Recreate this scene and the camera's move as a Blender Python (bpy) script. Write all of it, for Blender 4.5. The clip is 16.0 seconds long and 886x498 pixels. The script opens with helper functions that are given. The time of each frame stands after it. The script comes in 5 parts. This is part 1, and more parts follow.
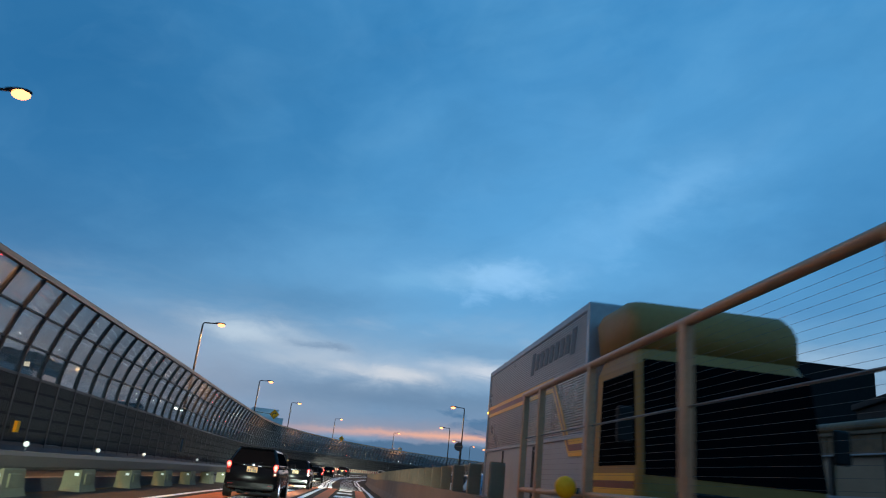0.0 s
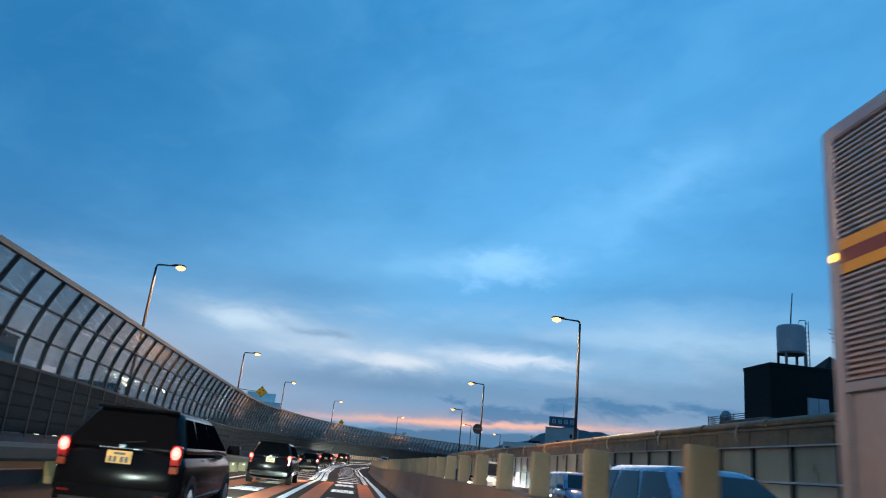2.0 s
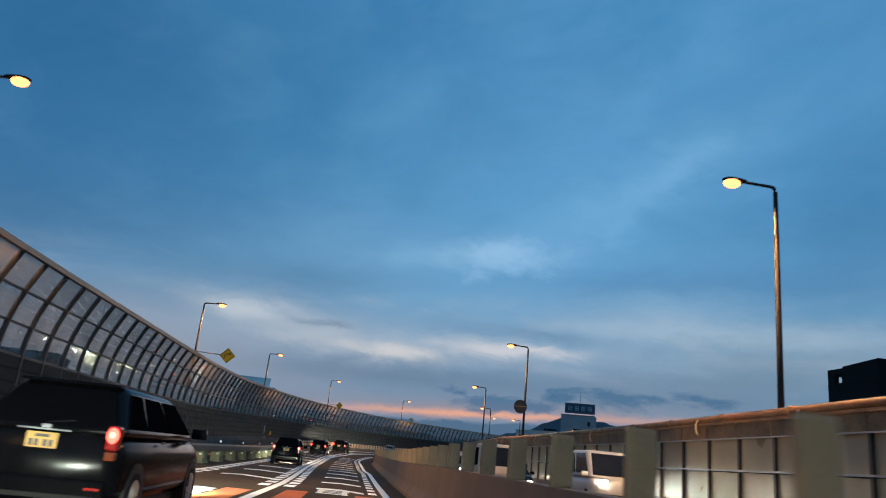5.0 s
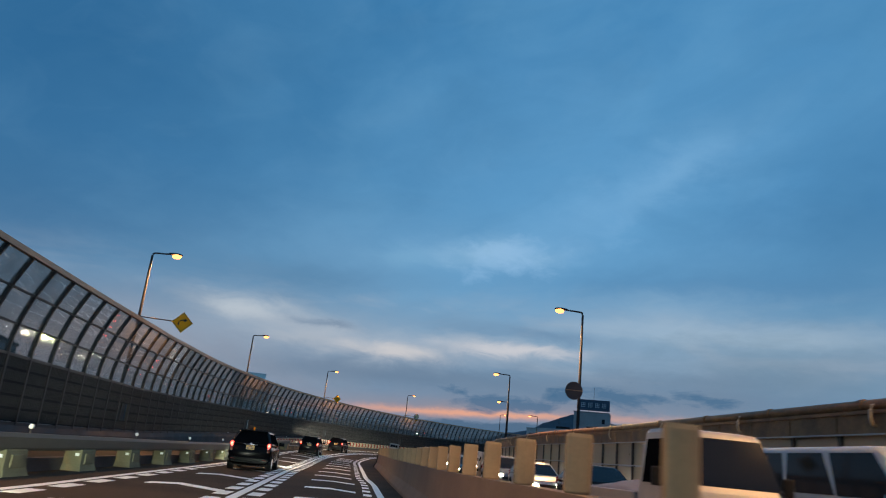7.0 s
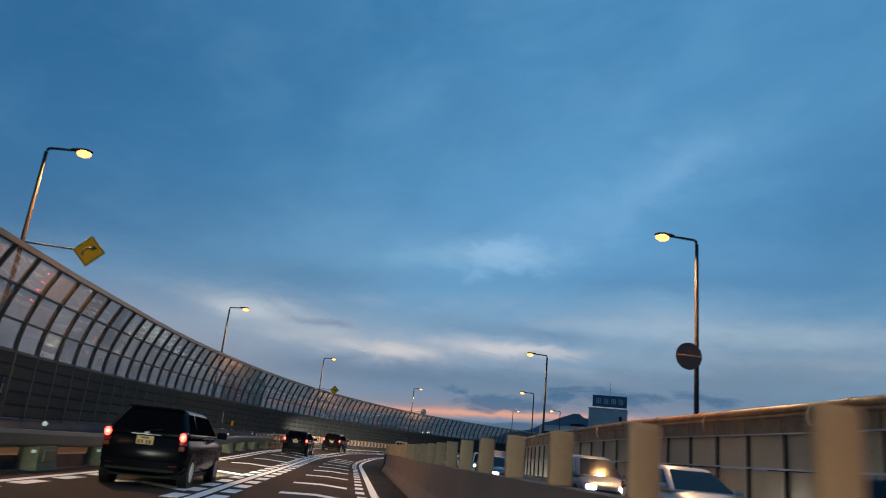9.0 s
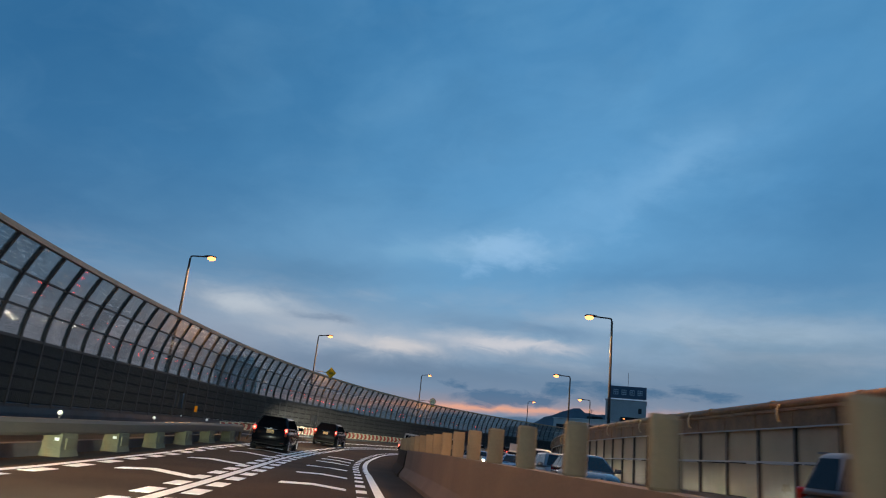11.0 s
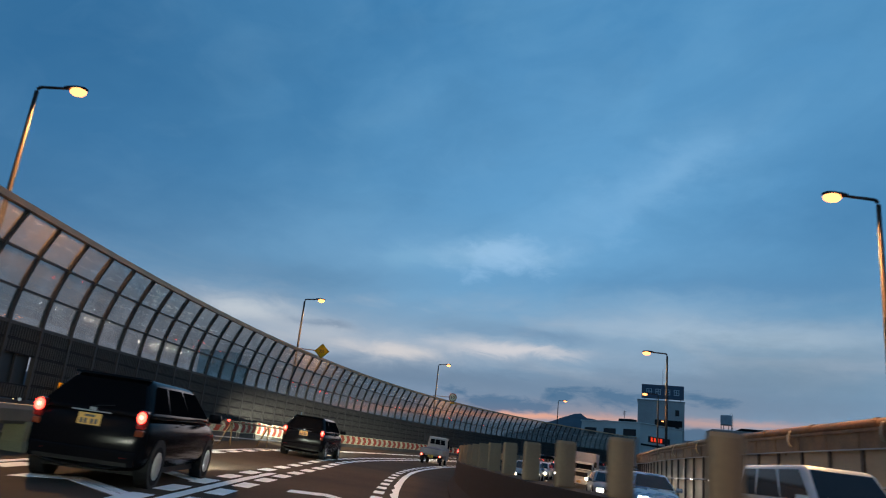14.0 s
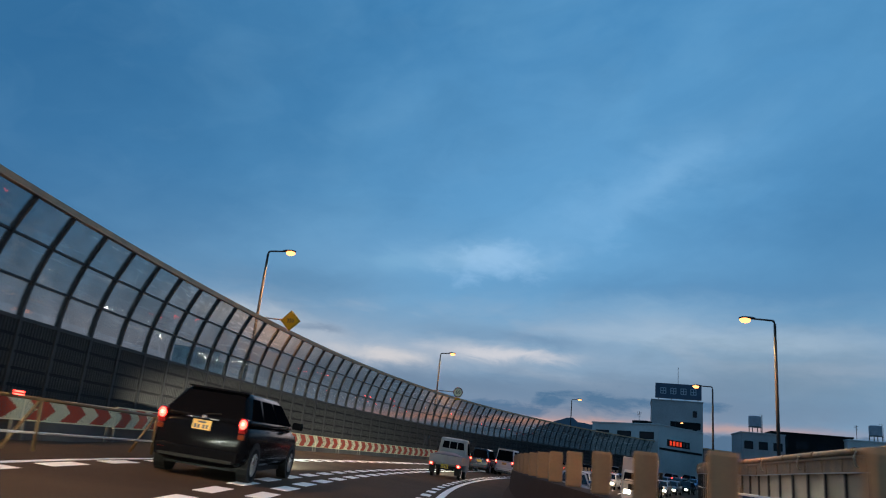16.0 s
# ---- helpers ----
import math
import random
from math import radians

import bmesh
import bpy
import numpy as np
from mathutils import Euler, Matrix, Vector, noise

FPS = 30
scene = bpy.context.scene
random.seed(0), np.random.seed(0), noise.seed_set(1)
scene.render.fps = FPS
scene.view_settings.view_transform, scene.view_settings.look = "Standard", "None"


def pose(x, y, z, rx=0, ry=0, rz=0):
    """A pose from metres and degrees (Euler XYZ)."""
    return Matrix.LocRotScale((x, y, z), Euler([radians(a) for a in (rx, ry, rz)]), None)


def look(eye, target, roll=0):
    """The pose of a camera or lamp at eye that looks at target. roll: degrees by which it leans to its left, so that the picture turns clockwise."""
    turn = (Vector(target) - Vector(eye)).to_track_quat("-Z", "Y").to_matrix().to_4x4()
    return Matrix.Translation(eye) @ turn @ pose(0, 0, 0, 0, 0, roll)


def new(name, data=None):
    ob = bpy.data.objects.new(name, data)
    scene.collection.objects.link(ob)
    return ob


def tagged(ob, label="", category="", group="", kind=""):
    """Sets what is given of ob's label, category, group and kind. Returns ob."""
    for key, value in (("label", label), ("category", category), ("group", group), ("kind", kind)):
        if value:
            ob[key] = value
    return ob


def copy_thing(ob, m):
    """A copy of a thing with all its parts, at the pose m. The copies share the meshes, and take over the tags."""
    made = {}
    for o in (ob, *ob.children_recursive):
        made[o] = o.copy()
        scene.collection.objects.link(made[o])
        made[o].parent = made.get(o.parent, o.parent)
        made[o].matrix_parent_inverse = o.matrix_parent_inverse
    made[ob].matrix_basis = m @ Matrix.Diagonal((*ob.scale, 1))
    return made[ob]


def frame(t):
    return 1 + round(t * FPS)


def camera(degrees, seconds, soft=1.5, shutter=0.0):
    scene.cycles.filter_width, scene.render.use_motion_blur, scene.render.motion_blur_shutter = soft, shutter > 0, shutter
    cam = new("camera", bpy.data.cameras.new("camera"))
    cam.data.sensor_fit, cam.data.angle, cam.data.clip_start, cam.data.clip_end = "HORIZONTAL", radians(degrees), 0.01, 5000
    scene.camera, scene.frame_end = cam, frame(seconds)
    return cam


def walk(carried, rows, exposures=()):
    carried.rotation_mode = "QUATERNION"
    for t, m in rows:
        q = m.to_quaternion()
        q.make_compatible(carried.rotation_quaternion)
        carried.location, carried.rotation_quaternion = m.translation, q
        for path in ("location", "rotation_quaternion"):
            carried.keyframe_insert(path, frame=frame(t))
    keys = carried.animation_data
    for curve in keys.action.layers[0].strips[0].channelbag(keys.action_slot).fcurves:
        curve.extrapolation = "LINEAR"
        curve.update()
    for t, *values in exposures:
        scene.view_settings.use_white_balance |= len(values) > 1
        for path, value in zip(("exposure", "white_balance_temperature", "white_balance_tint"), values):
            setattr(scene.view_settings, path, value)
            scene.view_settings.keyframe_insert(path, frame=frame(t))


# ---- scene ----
# ---- camera ----
cam = camera(62.13, 16.0, soft=1.1, shutter=0.4)
PATH = [  # seconds, x, y, z, tilt up, roll, yaw
    (0.0, -0.000, -0.000, 1.310, 17.48, -5.63, 0.67),
    (0.5, -0.485, 3.554, 1.320, 17.15, -5.55, 0.65),
    (1.0, -0.977, 7.085, 1.330, 16.81, -5.43, 0.67),
    (1.5, -1.449, 10.590, 1.338, 16.62, -5.38, 0.71),
    (2.0, -1.877, 14.050, 1.342, 16.48, -5.45, 0.69),
    (2.5, -2.307, 17.493, 1.331, 16.42, -5.47, 0.70),
    (3.0, -2.751, 20.962, 1.302, 16.33, -5.46, 0.74),
    (3.5, -3.205, 24.503, 1.270, 16.22, -5.52, 0.71),
    (4.0, -3.622, 28.054, 1.241, 15.99, -5.57, 0.72),
    (6.5, -5.744, 46.277, 1.156, 15.65, -5.53, 0.78),
    (7.0, -6.208, 50.031, 1.121, 15.68, -5.52, 0.79),
    (7.5, -6.674, 53.833, 1.078, 15.71, -5.48, 0.81),
    (8.0, -7.165, 57.618, 1.034, 15.67, -5.40, 0.82),
    (8.5, -7.651, 61.420, 0.998, 15.73, -5.42, 0.78),
    (9.0, -8.160, 65.293, 0.962, 15.65, -5.44, 0.82),
    (11.5, -10.865, 85.158, 0.847, 15.23, -5.49, 0.76),
    (12.0, -11.419, 89.138, 0.862, 15.32, -5.40, 0.73),
    (12.5, -11.979, 93.134, 0.866, 15.38, -5.35, 0.76),
    (13.0, -12.522, 97.177, 0.865, 15.49, -5.41, 0.75),
    (13.5, -13.050, 101.235, 0.866, 15.58, -5.42, 0.75),
    (14.0, -13.562, 105.218, 0.876, 15.68, -5.43, 0.73),
    (14.5, -14.005, 109.150, 0.884, 15.80, -5.41, 0.76),
    (15.0, -14.402, 112.995, 0.899, 15.97, -5.28, 0.83),
    (15.5, -14.744, 117.006, 0.930, 16.06, -5.42, 0.63),
    (16.0, -15.077, 121.068, 0.969, 16.07, -5.34, 0.02),
]
ROWS = [(t, pose(x, y, z, 90 + p, r, w)) for t, x, y, z, p, r, w in PATH]
walk(cam, ROWS, exposures=((0.0, 0.13, 5900, 5), (0.5, 0.15, 5900, 5), (1.0, 0.32, 5800, 4), (2.0, 0.42, 5700, 2), (3.0, 0.18, 5950, 5), (4.0, 0.05, 6200, 7), (7.0, -0.05, 6450, 9), (12.0, 0.0, 6450, 10), (13.5, 0.05, 6600, 10), (16.0, 0.05, 6450, 10)))
LAMP_POWER = 8000.0

# ---- world and light ----
world = bpy.data.worlds.new("dusk_sky")
scene.world = world
world.use_nodes = True
wn, wl = world.node_tree.nodes, world.node_tree.links
wn.clear()


def wmath(op, a, b=None):
    n = wn.new("ShaderNodeMath")
    n.operation = op
    for i, v in enumerate((a, b)):
        if v is None:
            continue
        if isinstance(v, (int, float)):
            n.inputs[i].default_value = v
        else:
            wl.new(v, n.inputs[i])
    return n.outputs[0]


def wmix(fac, a, b):
    n = wn.new("ShaderNodeMix")
    n.data_type = "RGBA"
    for sock, v in ((n.inputs["Factor"], fac), (n.inputs["A"], a), (n.inputs["B"], b)):
        if isinstance(v, tuple):
            sock.default_value = (*v, 1)
        elif isinstance(v, (int, float)):
            sock.default_value = v
        else:
            wl.new(v, sock)
    return n.outputs["Result"]


tex = wn.new("ShaderNodeTexCoord")
sep = wn.new("ShaderNodeSeparateXYZ")
wl.new(tex.outputs["Generated"], sep.inputs[0])
DEG = 180 / math.pi
az = wmath("MULTIPLY", wmath("ARCTAN2", sep.outputs[0], sep.outputs[1]), DEG)
el = wmath("MULTIPLY", wmath("ARCSINE", sep.outputs[2]), DEG)


def wnoise(scale, detail, sx, sy, rough=0.55, seed=0.0, warp=0.0, lean=0.0):
    c = wn.new("ShaderNodeCombineXYZ")
    wl.new(wmath("MULTIPLY", az, sx), c.inputs[0])
    wl.new(wmath("MULTIPLY", wmath("SUBTRACT", el, wmath("MULTIPLY", az, lean)), sy), c.inputs[1])
    c.inputs[2].default_value = seed
    n = wn.new("ShaderNodeTexNoise")
    n.inputs["Scale"].default_value, n.inputs["Detail"].default_value = scale, detail
    n.inputs["Roughness"].default_value, n.inputs["Distortion"].default_value = rough, warp
    wl.new(c.outputs[0], n.inputs["Vector"])
    return n.outputs["Fac"]


def ramp(fac, stops):
    n = wn.new("ShaderNodeValToRGB")
    e = n.color_ramp.elements
    while len(e) < len(stops):
        e.new(0.5)
    for i, (p, c) in enumerate(stops):
        e[i].position, e[i].color = p, (*c, 1)
    wl.new(fac, n.inputs[0])
    return n.outputs[0]


ragged = wnoise(0.26, 6, 1.0, 2.6, 0.62, 3.0, 0.5)
el_r = wmath("ADD", el, wmath("MULTIPLY", wmath("SUBTRACT", ragged, 0.5), 1.7))
az_r = wmath("ADD", az, wmath("MULTIPLY", wmath("SUBTRACT", wnoise(0.16, 5, 1, 2, 0.62, 9.0), 0.5), 9.0))
fringe = wmath("SUBTRACT", wnoise(0.55, 6, 1.0, 2.2, 0.62, 12.0, 0.3), 0.5)
el_f = wmath("ADD", el, wmath("MULTIPLY", fringe, 0.7))

# clear sky at dusk: a dim physical sky under a gradient from the bright low west to the deep blue above
nishita = wn.new("ShaderNodeTexSky")
nishita.sky_type, nishita.sun_disc = "NISHITA", False
nishita.sun_elevation, nishita.sun_rotation = radians(-1.5), radians(4)
base = ramp(wmath("DIVIDE", el, 90.0), [
    (0.0, (0.10, 0.16, 0.25)), (0.035, (0.17, 0.22, 0.31)), (0.075, (0.21, 0.31, 0.44)), (0.13, (0.13, 0.29, 0.47)),
    (0.22, (0.077, 0.263, 0.505)), (0.38, (0.044, 0.21, 0.445)), (1.0, (0.030, 0.155, 0.355))])
sky = wmix(0.03, base, nishita.outputs[0])


def soft(a0, e0, wa, we, lean=0.0, fine=False):
    """A soft streak of cloud, by azimuth and elevation in degrees, with a ragged outline."""
    da = wmath("SUBTRACT", az if fine else az_r, a0)
    de = wmath("SUBTRACT", wmath("SUBTRACT", el_f if fine else el_r, e0), wmath("MULTIPLY", da, lean))
    q = wmath("ADD", wmath("POWER", wmath("ABSOLUTE", wmath("DIVIDE", da, wa)), 2.0), wmath("POWER", wmath("ABSOLUTE", wmath("DIVIDE", de, we)), 2.0))
    return wmath("POWER", 2.718, wmath("MULTIPLY", q, -1.0))


def puff(mask, seed, crisp=1.9, sx=0.7, sy=1.9):
    """A small cloud with a clear edge: noise cut off inside a soft mask."""
    n = wmath("SUBTRACT", wnoise(0.42, 6, sx, sy, 0.6, seed, 0.4), 0.5)
    v = wmath("MULTIPLY", wmath("SUBTRACT", wmath("ADD", mask, wmath("MULTIPLY", n, 3.2)), 0.46), crisp)
    return wmath("MULTIPLY", wmath("MINIMUM", wmath("MAXIMUM", v, 0.0), 1.0), wmath("MINIMUM", wmath("MULTIPLY", mask, 3.0), 1.0))


def shade(fac, amp, col):
    global sky
    sky = wmix(wmath("MULTIPLY", fac, amp), sky, col)


# broad cloud layers, drawn out up and to the right
broad = ramp(wnoise(0.050, 5, 1.0, 1.5, 0.54, 1.5, 0.8, 0.2), [(0.38, (0, 0, 0)), (0.64, (1, 1, 1))])
shade(broad, 0.32, (0.145, 0.385, 0.65))
shade(soft(6.0, 15.5, 15.0, 5.0, 0.28), 0.36, (0.155, 0.395, 0.67))
streaks = ramp(wnoise(0.095, 5, 0.8, 1.4, 0.50, 4.2, 0.7, 0.18), [(0.46, (0, 0, 0)), (0.72, (1, 1, 1))])
shade(streaks, 0.20, (0.18, 0.42, 0.64))
shade(soft(3.0, 19.0, 22.0, 13.0, 0.1), 0.28, (0.165, 0.42, 0.70))
shade(soft(-36.0, 26.0, 25.0, 18.0), 0.80, (0.020, 0.115, 0.27))
shade(soft(-13.0, 25.0, 12.0, 8.0, 0.2), 0.30, (0.040, 0.185, 0.385))
shade(soft(20.0, 25.0, 20.0, 10.0, 0.2), 0.42, (0.110, 0.335, 0.61))
veil = ramp(wnoise(0.10, 6, 0.8, 1.9, 0.58, 7.0, 0.6, 0.2), [(0.45, (0, 0, 0)), (0.72, (1, 1, 1))])
shade(veil, 0.20, (0.040, 0.16, 0.33))
fine_veil = ramp(wnoise(0.20, 5, 0.8, 1.4, 0.52, 17.0, 0.7, 0.12), [(0.45, (0, 0, 0)), (0.70, (1, 1, 1))])
shade(fine_veil, 0.06, (0.24, 0.46, 0.68))
shade(soft(-10.0, 14.0, 8.0, 3.5), 0.22, (0.24, 0.45, 0.67))
shade(soft(27.0, 27.0, 9.0, 6.0), 0.22, (0.055, 0.21, 0.42))
shade(soft(29.0, 18.0, 9.0, 5.0, 0.1), 0.50, (0.040, 0.165, 0.35))
shade(soft(-33.0, 13.0, 5.0, 4.5), 0.50, (0.035, 0.14, 0.30))
# level banks low over the horizon
low_band = soft(6.0, 8.6, 46.0, 2.9)
shade(low_band, 0.45, (0.29, 0.39, 0.50))
level_light = ramp(wnoise(0.34, 5, 0.26, 1.2, 0.50, 21.0, 0.5), [(0.47, (0, 0, 0)), (0.66, (1, 1, 1))])
shade(wmath("MULTIPLY", level_light, low_band), 0.42, (0.50, 0.54, 0.60))
level_dark = ramp(wnoise(0.40, 5, 0.24, 1.2, 0.50, 27.0, 0.5), [(0.50, (0, 0, 0)), (0.68, (1, 1, 1))])
shade(wmath("MULTIPLY", level_dark, low_band), 0.34, (0.13, 0.23, 0.36))
for a0, e0, wa, we, lean, amp, col in (
        (18.0, 13.8, 14.0, 1.1, 0.0, 0.45, (0.075, 0.22, 0.42)),
        (1.6, 15.6, 4.2, 1.1, 0.04, 0.75, (0.32, 0.53, 0.74)),
        (-5.0, 14.6, 3.0, 0.7, 0.10, 0.45, (0.22, 0.44, 0.65)),
        (12.5, 20.6, 7.5, 2.2, 0.48, 0.45, (0.21, 0.45, 0.72)),
        (16.0, 22.6, 3.0, 1.6, 0.6, 0.30, (0.24, 0.48, 0.74)),
        (-5.4, 7.35, 4.4, 0.55, -0.03, 1.0, (0.68, 0.65, 0.65)),
        (3.6, 8.25, 5.0, 0.42, 0.015, 0.95, (0.62, 0.62, 0.66)),
        (-17.0, 9.25, 2.8, 0.85, -0.03, 0.95, (0.50, 0.57, 0.64)),
        (-13.5, 7.6, 3.0, 0.5, 0.0, 0.6, (0.44, 0.50, 0.57)),
        (-11.2, 8.85, 2.0, 0.28, -0.03, 0.75, (0.105, 0.20, 0.33)),
        (19.0, 10.6, 9.0, 0.8, 0.0, 0.55, (0.36, 0.49, 0.63)),
        (25.0, 8.2, 9.0, 0.6, 0.0, 0.45, (0.34, 0.42, 0.53)),
        (7.0, 9.6, 4.5, 0.45, 0.0, 0.55, (0.13, 0.24, 0.39)),
        (-27.0, 5.0, 15.0, 3.2, 0.0, 0.62, (0.42, 0.38, 0.40)),
        (-4.0, 5.6, 12.0, 0.85, 0.03, 0.62, (0.15, 0.215, 0.31)),
        (18.0, 6.9, 11.0, 0.8, 0.03, 0.50, (0.17, 0.245, 0.35)),
        (13.0, 5.0, 14.0, 0.8, 0.04, 0.50, (0.20, 0.25, 0.34))):
    shade(soft(a0, e0, wa, we, lean), amp, col)
shade(soft(-9.0, 8.0, 10.0, 1.3), 0.32, (0.50, 0.54, 0.60))
shade(soft(14.0, 11.0, 7.0, 1.4), 0.30, (0.38, 0.50, 0.63))
shade(soft(22.0, 10.0, 9.0, 0.9), 0.35, (0.40, 0.53, 0.64))
shade(puff(soft(21.0, 8.6, 10.0, 2.6), 63.0, 0.9, 0.45, 1.5), 0.34, (0.14, 0.24, 0.34))
shade(soft(27.0, 7.4, 8.0, 2.4), 0.30, (0.125, 0.215, 0.30))
shade(soft(-14.0, 12.3, 6.0, 1.1, 0.05), 0.45, (0.085, 0.215, 0.38))
shade(soft(16.5, 12.3, 6.0, 1.2), 0.30, (0.30, 0.46, 0.62))
shade(puff(soft(2.4, 15.3, 4.6, 1.8, 0.08), 51.0, 1.2, 0.8, 1.4), 0.50, (0.30, 0.52, 0.78))
shade(puff(soft(10.5, 17.6, 5.0, 1.5, 0.30), 57.0, 1.1, 0.8, 1.3), 0.32, (0.22, 0.45, 0.72))
shade(soft(8.0, 5.6, 28.0, 1.25), 0.42, (0.125, 0.205, 0.315))
# the thin band of afterglow low in the west
shade(soft(1.0, 3.70, 13.0, 0.62, 0.045, True), 0.55, (0.33, 0.29, 0.33))
shade(soft(1.5, 3.28, 12.5, 0.28, 0.045, True), 0.95, (0.82, 0.40, 0.275))
shade(soft(21.0, 4.0, 6.5, 0.28, 0.02, True), 0.60, (0.62, 0.36, 0.30))
# small dark clouds before it
for a0, e0, wa, we, lean, seed in ((3.8, 4.15, 4.8, 0.80, -0.02, 31.0), (-0.8, 4.9, 1.8, 0.45, -0.15, 33.0), (12.4, 5.35, 5.6, 0.85, -0.03, 36.0), (7.4, 5.1, 1.4, 0.6, 0.0, 41.0), (17.5, 5.9, 2.8, 0.65, -0.12, 44.0)):
    shade(puff(soft(a0, e0, wa, we, lean, True), seed), 0.68, (0.048, 0.140, 0.262))
# the cloud bank under the glow, with a bumpy upper edge
edge = wmath("ADD", wmath("MULTIPLY", wmath("SUBTRACT", az, 2.0), 0.045), wmath("MULTIPLY", fringe, 1.1))
bank_top = wmath("MULTIPLY", wmath("SUBTRACT", wmath("ADD", 2.85, edge), el), 4.0)
shade(wmath("MINIMUM", wmath("MAXIMUM", bank_top, 0.0), 1.0), 0.88, (0.075, 0.145, 0.24))
bg = wn.new("ShaderNodeBackground")
bg.inputs["Strength"].default_value = 1.0
wl.new(sky, bg.inputs["Color"])
wout = wn.new("ShaderNodeOutputWorld")
wl.new(bg.outputs[0], wout.inputs[0])

# the sun is down: a weak, very broad glow from the west
sun = new("sun", bpy.data.lights.new("sun", "SUN"))
sun.data.energy, sun.data.angle, sun.data.color = 0.12, radians(25), (1.0, 0.72, 0.58)
sun.matrix_basis = look((30, 400, 60), (0, 0, 0))


# ---- the line of the road: s metres along the noise barrier, o metres to the right of it ----
X0, Y0, HEAD, BEND, RADIUS = -20.18, 55.20, radians(-7.4), 50.7, 201.8


def axis(s):
    a = HEAD + max(s - BEND, 0) / RADIUS
    k = min(s, BEND)
    x, y = X0 + math.sin(HEAD) * k, Y0 + math.cos(HEAD) * k
    if s > BEND:
        x += RADIUS * (math.cos(HEAD) - math.cos(a))
        y += RADIUS * (math.sin(a) - math.sin(HEAD))
    return x, y, a


def table(v, *pairs):
    return float(np.interp(v, [p[0] for p in pairs], [p[1] for p in pairs]))


def road_z(s, o):
    """Level of the deck: the two carriageways bank a little apart from the strips beyond them."""
    outer = table(s, (-60, .23), (-30, .16), (-7, .04), (8, -.12), (28, -.22), (50, -.2), (72, -.12), (107, -.14), (147, .14), (194, .6), (260, 1.2)) + table(s, (40, 0), (72, .035), (107, .061)) * (13 - o)
    lanes = table(s, (-60, .23), (-30, .16), (-7, .04), (8, -.12), (28, -.22), (50, -.2), (58, -.18), (66, -.11), (72, -.07), (80, .04), (90, .11), (104, .18), (147, .4), (194, .75), (260, 1.3)) + table(s, (40, 0), (50, .017), (58, .040), (66, .049), (72, .060), (80, .065)) * (13 - o)
    k = min(max((o - 2) / 2, 0), 1) * min(max((17 - o) / 2, 0), 1)
    return outer * (1 - k) + lanes * k


def at(s, o, h=0.0):
    x, y, a = axis(s)
    return Vector((x + math.cos(a) * o, y - math.sin(a) * o, road_z(s, o) + h))


def stand(s, o, h=0.0, turn=0.0):
    """A pose on the road: local y along it, local x to the right."""
    p = at(s, o, h)
    return pose(p.x, p.y, p.z, 0, 0, -math.degrees(axis(s)[2]) + turn)


def left_line(s):
    return table(s, (-60, 8.0), (-12, 7.9), (15, 7.35), (28, 7.1), (300, 7.1))


def mid_line(s):
    return table(s, (-60, 11.1), (2, 11.0), (28, 10.3), (75, 10.3), (82, 10.05), (300, 10.05))


def right_line(s):
    return table(s, (-60, 14.1), (22, 14.05), (28, 13.85), (50, 13.7), (66, 13.4), (84, 13.1), (300, 13.1))


def median(s):
    return table(s, (-60, 14.85), (45, 15.15), (300, 15.2))


def right_wall(s):
    return table(s, (-60, 24.3), (-8, 24.5), (35, 24.9), (71, 25.6), (107, 26.2), (300, 26.4))


